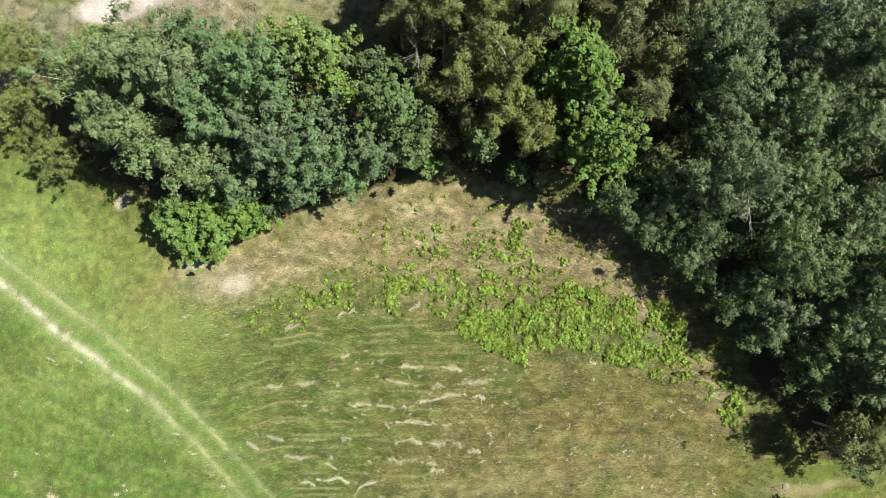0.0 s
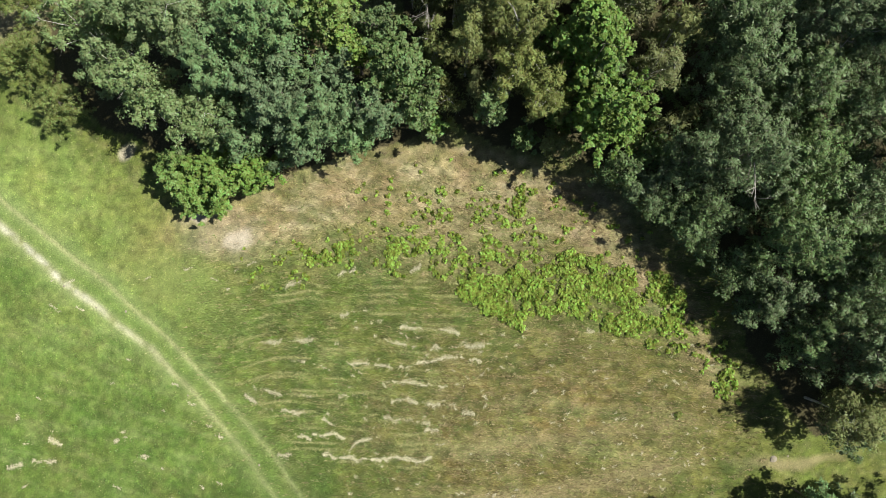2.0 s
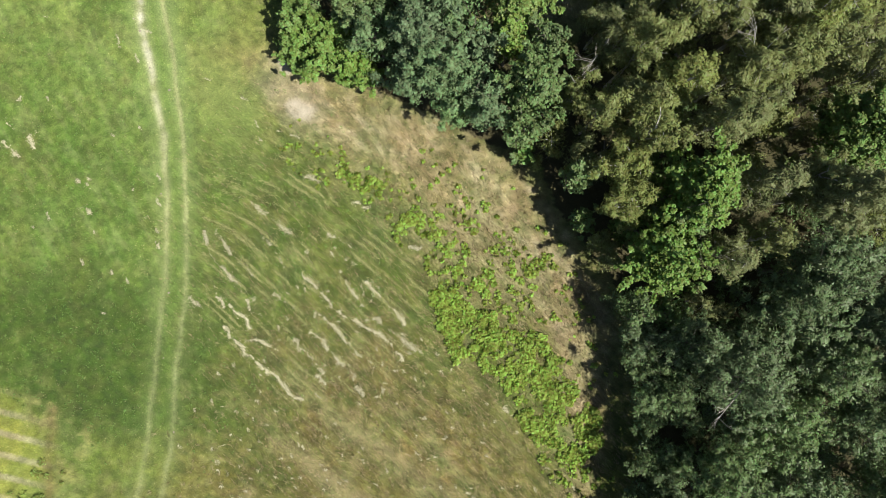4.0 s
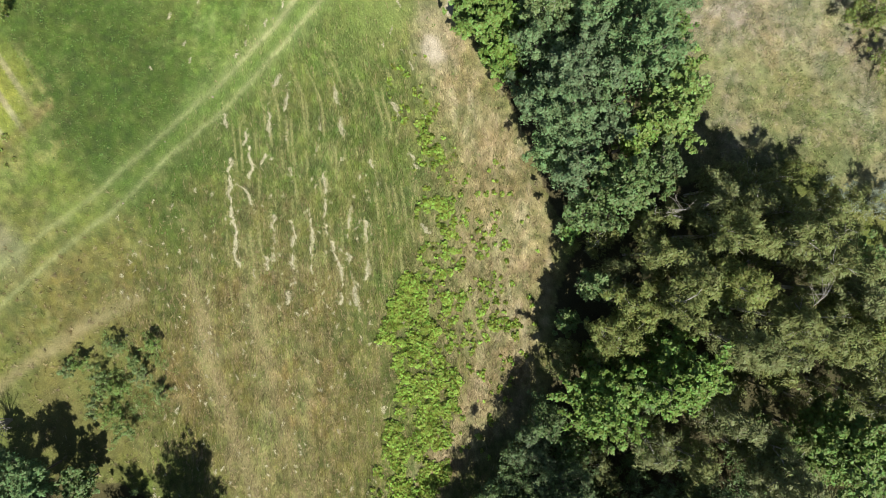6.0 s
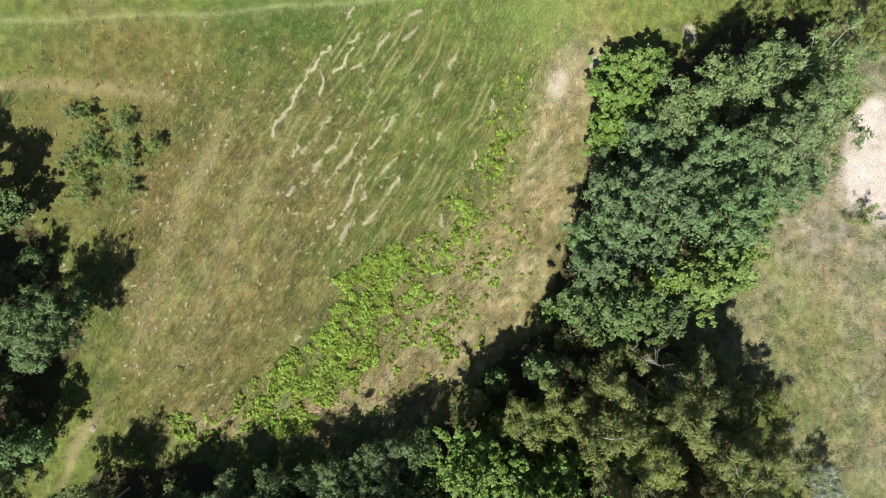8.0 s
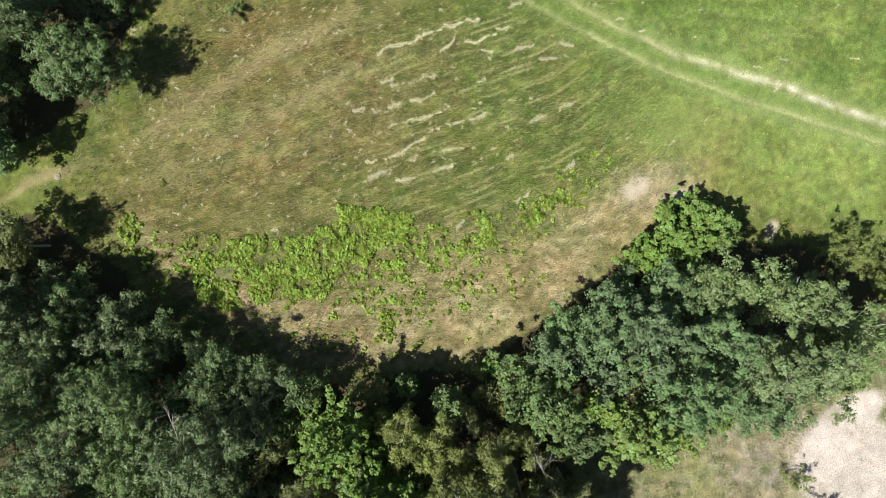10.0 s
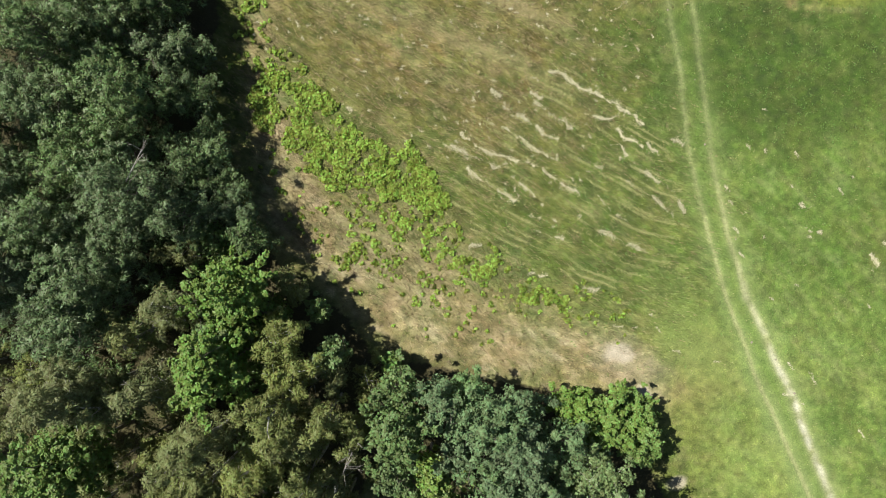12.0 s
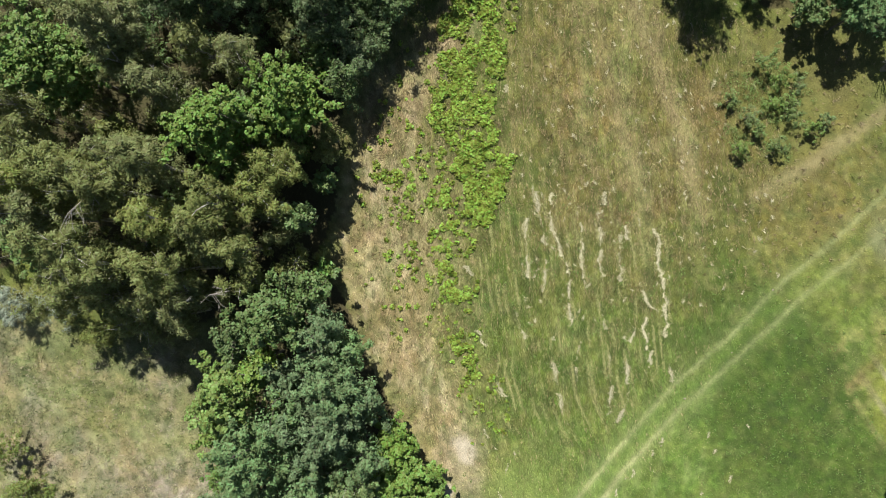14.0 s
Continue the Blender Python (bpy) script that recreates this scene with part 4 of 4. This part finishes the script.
BIRCHES = [(13.9, 17.5, 14, 2.4), (12.4, 11.2, 10, 1.7), (10.4, 15.4, 12, 1.6), (12.2, 17.3, 13, 1.7), (6.0, 9.8, 9.5, 1.9), (7.0, 7.2, 4.5, 0.9), (4.2, 10.8, 10.5, 1.8), (3.9, 13.1, 13, 1.6),
    (3.1, 15.7, 13, 1.9), (6.3, 15.7, 14, 1.7), (7.0, 17.4, 13, 1.5), (6.5, 21.0, 14, 2.1), (6.0, 23.0, 14, 1.8), (5.3, 18.9, 14, 1.7), (4.1, 22.2, 14, 1.6), (2.4, 21.0, 14, 1.8),
    (1.7, 13.9, 12, 1.6), (1.2, 12.4, 11, 1.5), (0.3, 16.0, 12, 1.9), (1.0, 19.4, 13, 1.9), (0.4, 23.0, 9.5, 1.8), (-0.8, 25.0, 7.5, 1.7), (-1.2, 18.0, 9.5, 1.8), (-2.6, 19.6, 6.8, 1.8), (-2.6, 17.0, 8.5, 1.7),
    (-3.0, 22.6, 5.5, 1.2), (-1.5, 15.2, 9.5, 1.4), (-0.9, 12.6, 9, 1.4), (8.0, 23.4, 14, 1.6), (8.8, 19.2, 9, 1.5), (13.4, 13.4, 10, 1.7), (10.8, 24.5, 13, 1.9), (2.4, 10.0, 7, 1.7), (8.3, 6.9, 4.5, 1.3), (-0.9, 21.2, 8, 1.7), (26.1, -9.3, 7.5, 2.4)]
WILLOWS = [(13.0, 4.8, 5.2, 2.0), (17, 14.1, 13, 3.1), (18.3, 11.1, 9.4, 3.1), (18.2, 6.7, 10.8, 3.7), (15.2, 6.2, 8.5, 2.4), (16.9, 2.9, 6.8, 2.4), (21.8, 11.0, 9.7, 3.2),
    (22.2, 15.1, 13.5, 2.9), (22.0, 6.3, 9.7, 3.3), (25.4, 9.8, 10.4, 2.7), (24.7, 13.8, 13, 2.4), (22.2, 1.8, 10.6, 3.3), (25.4, 4.5, 10.0, 2.9),
    (21.8, -1.9, 6.5, 2.4), (26.0, -1.4, 9.5, 2.9), (24.2, -4.6, 6.5, 2.4), (26.6, 1.0, 11.0, 2.6), (27.0, -4.6, 9.5, 2.7), (32.2, -7.0, 11, 3),
    # the willows at x 31.0 and 31.2, mostly unseen, are added to shade nearby crowns
    (31.0, -3.5, 13, 3.2), (31.2, 2.0, 13.5, 3.2), (29.2, 12.6, 12, 3.1), (29.4, 7.6, 12.5, 3.1), (28.2, 17.2, 12.5, 3.1),
    (11.4, 5.6, 5.5, 1.8), (14.4, 3.5, 4.8, 1.9), (17.0, 1.7, 5.0, 2.1), (19.3, -0.5, 5.0, 2.0), (20.9, -2.6, 5.0, 2.1)]
WESTERN_WILLOWS = [(18.2, -18.9, 7.5, 2.8), (20.8, -22.6, 9.5, 2.5), (24.4, -20.6, 8.0, 2.8), (22.8, -25.5, 9.5, 3.0), (27.6, -17.8, 8.5, 3.2),
    (18.5, -31.0, 10, 3), (31.5, -17, 8, 3), (27.0, -11.2, 5.5, 1.7)]
SHRUBS = [(-25.7, 8.8, 4, 2.1), (-28.3, 12, 4.5, 2.1), (-28.2, 15.9, 5, 2.2), (28.6, -9.0, 5, 1.8),
    (-10.7, 31, 3, 1.5), (-18.3, 26.6, 4, 1.9), (-13.8, 30.3, 2.5, 1.9), (-18, 22.9, 1.5, 1.1), (-18.9, -29.6, 2.2, 1.4)]
SILVERS = [(-1.0, 29.6, 3, 1.8), (-1.4, 26.6, 2.8, 1.5)]
BLACKTHORNS = [(-26.9, -20.0, 0.8, 0.9), (-25.3, -21.4, 0.6, 0.7), (-26.3, -22.4, 0.6, 0.7)]
STANDS = {"poplar": POPLARS, "aspen": ASPENS, "maple": MAPLES, "oak": OAKS, "linden": LINDENS, "birch": BIRCHES, "willow": WILLOWS + WESTERN_WILLOWS, "shrub": SHRUBS, "silver": SILVERS, "hazel": HAZELS, "blackthorn": BLACKTHORNS}
# trees with a bare bleached branch in their crown
SNAGS = [(-1.5, 15.2), (18.2, 6.7), (22.2, 15.1), (5.3, 18.9), (2.4, 21.0), (21.8, 11.0)]
number = 1000
for kind, rows in STANDS.items():
    for x, y, h, r in rows:
        number += 1
        dead = sum(math.hypot(x - a, y - b) < 0.3 for a, b in SNAGS)
        build_tree(kind, x, y, h, r, number, dead, 1.25 if y < -14 else 1.0)

# the rest of the wood, between and behind those
taken = [(x, y) for rows in STANDS.values() for x, y, h, r in rows]
rng_wood = np.random.default_rng(77)
for x, y in rng_wood.uniform((-8, -14), (36, 36), (5000, 2)):
    if math.hypot(x, y) > 36 or not inside(np.array([x]), np.array([y]), FOREST)[0] or away(np.array([x]), np.array([y]), FOREST)[0] < 1.6:
        continue
    if min(math.hypot(x - a, y - b) for a, b in taken) < 1.75:
        continue
    taken.append((x, y))
    number += 1
    kind = "willow" if x > 15 and y < 20 else ("birch" if rng_wood.random() < 0.75 else "maple")
    build_tree(kind, float(x), float(y), float(rng_wood.uniform(3.2, 6.0)), float(rng_wood.uniform(1.4, 2.0)), number, 0, 0.5)


for x, y in rng_wood.uniform((13, -33), (34, -15), (400, 2)):
    if not inside(np.array([x]), np.array([y]), COPSE_WEST)[0] or away(np.array([x]), np.array([y]), COPSE_WEST)[0] < 1.0:
        continue
    if min(math.hypot(x - a, y - b) for a, b in taken) < 2.0:
        continue
    taken.append((x, y))
    number += 1
    build_tree("willow", float(x), float(y), float(rng_wood.uniform(2.5, 4.5)), float(rng_wood.uniform(1.3, 1.8)), number, 0, 0.5)


# ---------------------------------------------------------------- brambles
def build_brambles():
    rng = np.random.default_rng(8)
    n = 15000
    x, y = rng.uniform(-14, 24, n), rng.uniform(-10, 7, n)
    wx, wy = x + 2.6 * (fractal(x, y, 1.5, 303, 3) - 0.5), y + 2.6 * (fractal(x, y, 1.5, 305, 3) - 0.5)
    want = inside(wx, wy, BRAMBLES) * 1.0
    for cx, cy, rx, ry, turn, soft, amount in ((4.6, 2.6, 1.9, 1.1, 30, 0.3, 0.8), (7.0, 4.3, 2.2, 0.6, -10, 0.4, 0.5), (-8.0, -0.9, 1.9, 0.8, 10, 0.3, 0.75), (-2.5, -0.3, 5.5, 1.2, 4, 0.5, 0.6),
                                               (4.5, 1.0, 8.5, 3.4, -8, 0.5, 0.3), (17.2, -5.4, 4.0, 1.6, -30, 0.4, 0.45), (20.4, -8.4, 0.8, 1.8, 10, 0.4, 0.7), (-11.0, -1.6, 3.0, 1.4, 15, 0.5, 0.3),
                                               (3.0, 0.0, 3.5, 1.2, 0, 0.5, 0.6)):
        want = np.maximum(want, oval(wx, wy, cx, cy, rx, ry, turn, soft) * amount)
    want *= np.clip((fractal(x, y, 1.1, 301, 3) - 0.355) * 6, 0.04, 1)
    thin = np.clip(1.4 * (1 - want), 0, 1)
    ok = rng.random(n) < want * (0.85 - 0.05 * thin)
    x, y, thin = x[ok], y[ok], thin[ok]
    r = rng.uniform(0.13, 0.38, len(x)) * (1 - 0.35 * thin)
    tall = r * rng.uniform(0.6, 1.1, len(x))
    i = np.repeat(np.arange(len(x)), (34 * (r / 0.3) ** 1.6).astype(int))
    m = len(i)
    e = rng.normal(size=(m, 3))
    e /= np.linalg.norm(e, axis=1)[:, None]
    e[:, 2] = np.abs(e[:, 2])
    q = rng.uniform(0.25, 1.0, m) ** 0.6
    p = np.c_[x[i], y[i], hollow(x, y)[i]] + e * q[:, None] * np.c_[r[i], r[i], tall[i]]
    p[:, 2] += 0.04
    slant = rng.normal(0, 0.35, (len(x), 3))[i]
    nor = 0.55 * e + np.array((0, 0, 0.7)) + slant + rng.normal(0, 0.3, (m, 3))
    nor /= np.linalg.norm(nor, axis=1)[:, None]
    me = leaf_mesh("bramble_thicket", p, nor, 0.20, rng, MAT_LEAF["bramble"], 0.8)
    tagged(new("bramble_thicket", me), "bright green leafy brambles spreading over the mown meadow", "brambles", kind="stuff")


build_brambles()


def build_herbs():
    """Tall weeds at the corner of the yellowing field."""
    rng = np.random.default_rng(27)
    x, y = rng.uniform(-15, -6, 900), rng.uniform(-34, -26, 900)
    want = np.maximum(oval(x, y, -8.5, -30.0, 0.9, 0.7, 20, 0.5) * 0.7, oval(x, y, -10.2, -31.2, 1.2, 0.9, 30, 0.5) * 0.7)
    want = np.maximum(want, oval(x, y, -9.1, -32.9, 1.5, 0.9, 0, 0.4) * 0.8)
    ok = rng.random(len(x)) < want * np.clip((fractal(x, y, 1.2, 311, 3) - 0.38) * 6, 0.05, 1)
    x, y = x[ok], y[ok]
    r = rng.uniform(0.14, 0.36, len(x))
    i = np.repeat(np.arange(len(x)), (36 * (r / 0.3) ** 1.5).astype(int))
    m = len(i)
    e = rng.normal(size=(m, 3))
    e /= np.linalg.norm(e, axis=1)[:, None]
    e[:, 2] = np.abs(e[:, 2]) * 0.8
    p = np.c_[x[i], y[i], hollow(x, y)[i] + 0.05] + e * (rng.uniform(0.2, 1.0, m) ** 0.6 * r[i])[:, None]
    nor = 0.5 * e + np.array((0, 0, 0.8)) + rng.normal(0, 0.25, (m, 3))
    nor /= np.linalg.norm(nor, axis=1)[:, None]
    me = leaf_mesh("field_weeds", p, nor, 0.14, rng, MAT_LEAF["weed"], 0.6)
    tagged(new("field_weeds", me), "tall olive and yellowish weeds at the field corner", "weeds", kind="stuff")


build_herbs()


def build_clover():
    """Low rosettes that roughen the lush turf and the damp middle of the mowing."""
    rng = np.random.default_rng(35)
    n = 12000
    x, y = rng.uniform(-34, 6, n), rng.uniform(-34, 4, n)
    want = np.maximum(oval(x, y, -13.5, -23.0, 10.5, 6.2, 28, 0.4), 0.4 * oval(x, y, -24.0, -13.0, 12.0, 9.0, -30, 0.5))
    want = np.maximum(want, 0.5 * oval(x, y, -6.5, -7.0, 9.0, 7.0, -20, 0.5)) * (np.minimum(away(x, y, RUT_A), away(x, y, RUT_B)) > 0.9)
    want = want * (1 - oval(x, y, -13.0, -31.6, 4.6, 3.8, 10, 0.3)) * (1 - oval(x, y, -10.6, -29.6, 3.6, 2.2, -35, 0.4))
    ok = rng.random(n) < want * np.clip((fractal(x, y, 0.9, 321, 3) - 0.40) * 6, 0.1, 1)
    x, y = x[ok], y[ok]
    r = rng.uniform(0.06, 0.16, len(x))
    i = np.repeat(np.arange(len(x)), 7)
    m = len(i)
    e = rng.normal(size=(m, 3))
    e /= np.linalg.norm(e, axis=1)[:, None]
    e[:, 2] = np.abs(e[:, 2]) * 0.3
    p = np.c_[x[i], y[i], hollow(x, y)[i] + 0.02] + e * r[i][:, None]
    nor = 0.5 * e + np.array((0, 0, 0.8)) + rng.normal(0, 0.25, (m, 3))
    nor /= np.linalg.norm(nor, axis=1)[:, None]
    me = leaf_mesh("clover", p, nor, 0.09, rng, MAT_LEAF["clover"], 0.8)
    tagged(new("clover", me), "low dark green clover and herb rosettes in the turf", "clover", kind="stuff")


build_clover()


# ---------------------------------------------------------------- loose saplings beside the side path
SAPLINGS = [(6.8, -24.7, 1.4, 0.85), (7.8, -23.4, 1.3, 0.8), (8.9, -25.2, 1.5, 0.8), (9.6, -24.1, 1.7, 0.95), (11.0, -23.2, 1.9, 1.0), (8.3, -20.5, 1.2, 0.7), (7.0, -21.6, 1.2, 0.8),
            (5.7, -25.9, 1.4, 0.7), (4.8, -23.5, 1.6, 0.8), (5.0, -20.8, 1.5, 0.75), (6.2, -26.9, 1.2, 0.6), (6.0, -22.3, 1.1, 0.8), (7.8, -24.6, 1.2, 0.7)]
for x, y, h, r in SAPLINGS:
    number += 1
    tagged(build_tree("hawthorn", x, y, h, r, number, 0, 1.6), "slender young hawthorn sapling standing in the dry grass", "sapling", "saplings by the path").name = "hawthorn_sapling"


def build_undergrowth():
    """Low leafy growth between the saplings."""
    rng = np.random.default_rng(51)
    x, y = rng.uniform(2, 14, 3200), rng.uniform(-30, -18, 3200)
    want = np.maximum(oval(x, y, 7.6, -23.6, 3.0, 2.6, 25, 0.4), 0.8 * oval(x, y, 6.6, -21.6, 2.2, 1.4, 0, 0.4))
    ok = rng.random(len(x)) < want * np.clip((fractal(x, y, 1.0, 351, 3) - 0.43) * 6, 0.03, 1)
    x, y = x[ok], y[ok]
    r = rng.uniform(0.12, 0.34, len(x))
    i = np.repeat(np.arange(len(x)), (20 * (r / 0.25) ** 1.5).astype(int))
    m = len(i)
    e = unit(rng.normal(size=(m, 3)))
    e[:, 2] = np.abs(e[:, 2])
    p = np.c_[x[i], y[i], hollow(x, y)[i] + 0.03] + e * (rng.uniform(0.2, 1.0, m) ** 0.6 * r[i])[:, None]
    nor = unit(0.5 * e + np.array((0, 0, 0.6)) + rng.normal(0, 0.3, (len(x), 3))[i] + rng.normal(0, 0.25, (m, 3)))
    me = leaf_mesh("undergrowth", p, nor, 0.11, rng, MAT_LEAF["hawthorn"], 0.5)
    tagged(new("undergrowth", me), "low leafy green growth between the young saplings", "plants", kind="stuff")


build_undergrowth()


# ---------------------------------------------------------------- small things on the meadow
number += 1
tagged(build_tree("shrub", 17.2, -10.9, 0.15, 0.2, number), "small dark green leafy tuft alone in the dry grass", "plant").name = "leafy_tuft"


def build_dead_bush(x, y, h, r, seed):
    """A leafless bush: bleached stems that spread from one root, each with side twigs."""
    rng = np.random.default_rng(seed)
    thing = new("dead_bush")
    thing.location = (x, y, float(hollow(np.array([x]), np.array([y]))[0]))
    tagged(thing, "leafless bleached grey bush with stiff spreading stems", "bush")
    for k in range(15):
        a, wide, tall = 2 * math.pi * k / 15 + rng.uniform(-0.2, 0.2), r * rng.uniform(0.35, 1.05), h * rng.uniform(0.65, 1.0)
        root = np.array((0.06 * math.cos(a), 0.06 * math.sin(a), -0.05))
        bow = np.array((0.35 * wide * math.cos(a), 0.35 * wide * math.sin(a), 0.55 * tall))
        end = np.array((wide * math.cos(a), wide * math.sin(a), tall))
        reach = [(root, bow, 0.040, 0.026), (bow, end, 0.026, 0.010)]
        for t in (0.1, 0.35, 0.6, 0.85):
            at = bow + (end - bow) * t
            for e in unit(rng.normal(size=(2, 3)) * 0.6 + unit((end - bow)[None])[0]):
                reach.append((at, at + e * rng.uniform(0.3, 0.7), 0.014, 0.006))
        part("stem", tubes("stem", reach, MAT_BARK["dead"], 5), thing)


build_dead_bush(9.5, -31.5, 3.0, 1.25, 5)


def stone_material():
    m, nodes, links, bsdf = material("pale_stone")
    tex = nodes.new("ShaderNodeTexCoord")
    n = noise_node(nodes, links, 12.0, 5.0, 0.7, tex.outputs["Object"])
    mix = nodes.new("ShaderNodeMix")
    mix.data_type = "RGBA"
    links.new(ramp_node(nodes, links, n.outputs["Fac"], 0.35, 0.65, 0, 1), mix.inputs["Factor"])
    mix.inputs[6].default_value, mix.inputs[7].default_value = (0.16, 0.145, 0.105, 1), (0.235, 0.205, 0.15, 1)
    links.new(mix.outputs[2], bsdf.inputs["Base Color"])
    bsdf.inputs["Roughness"].default_value = 0.9
    return m


MAT_STONE = stone_material()


def build_stone(x, y, wide, high, seed, label):
    rng = np.random.default_rng(seed)
    bm = bmesh.new()
    bmesh.ops.create_icosphere(bm, subdivisions=2, radius=1.0)
    for v in bm.verts:
        v.co *= 1 + 0.22 * (noise.noise(v.co * 1.3 + Vector((seed, 0, 0)))) + rng.uniform(-0.03, 0.03)
        v.co = Vector((v.co.x * wide / 2, v.co.y * wide / 2 * 0.85, max(v.co.z, -0.4) * high))
    me = bpy.data.meshes.new("stone")
    bm.to_mesh(me)
    bm.free()
    me.materials.append(MAT_STONE)
    ob = new("stone", me)
    ob.matrix_world = pose(x, y, float(hollow(np.array([x]), np.array([y]))[0]), 0, 0, float(rng.uniform(0, 360)))
    tagged(ob, label, "stone", "stones on the meadow")


# low mound made like the stones, standing in for a pale straw patch
build_stone(24.06, -13.73, 0.55, 0.12, 1, "low pale mound standing in for a straw patch by the lane")
for k, (x, y) in enumerate([(-15.23, -13.63), (-5.1, -22.5), (25.06, -13.5), (-21.9, -5.2), (-17.3, -10.9), (-24.0, -5.0), (-12.1, -15.6), (-26.3, -3.6), (-9.2, -19.2)]):
    build_stone(x, y, 0.13 + 0.02 * (k % 4), 0.05, 10 + k, "small whitish stone beside the wheel ruts")
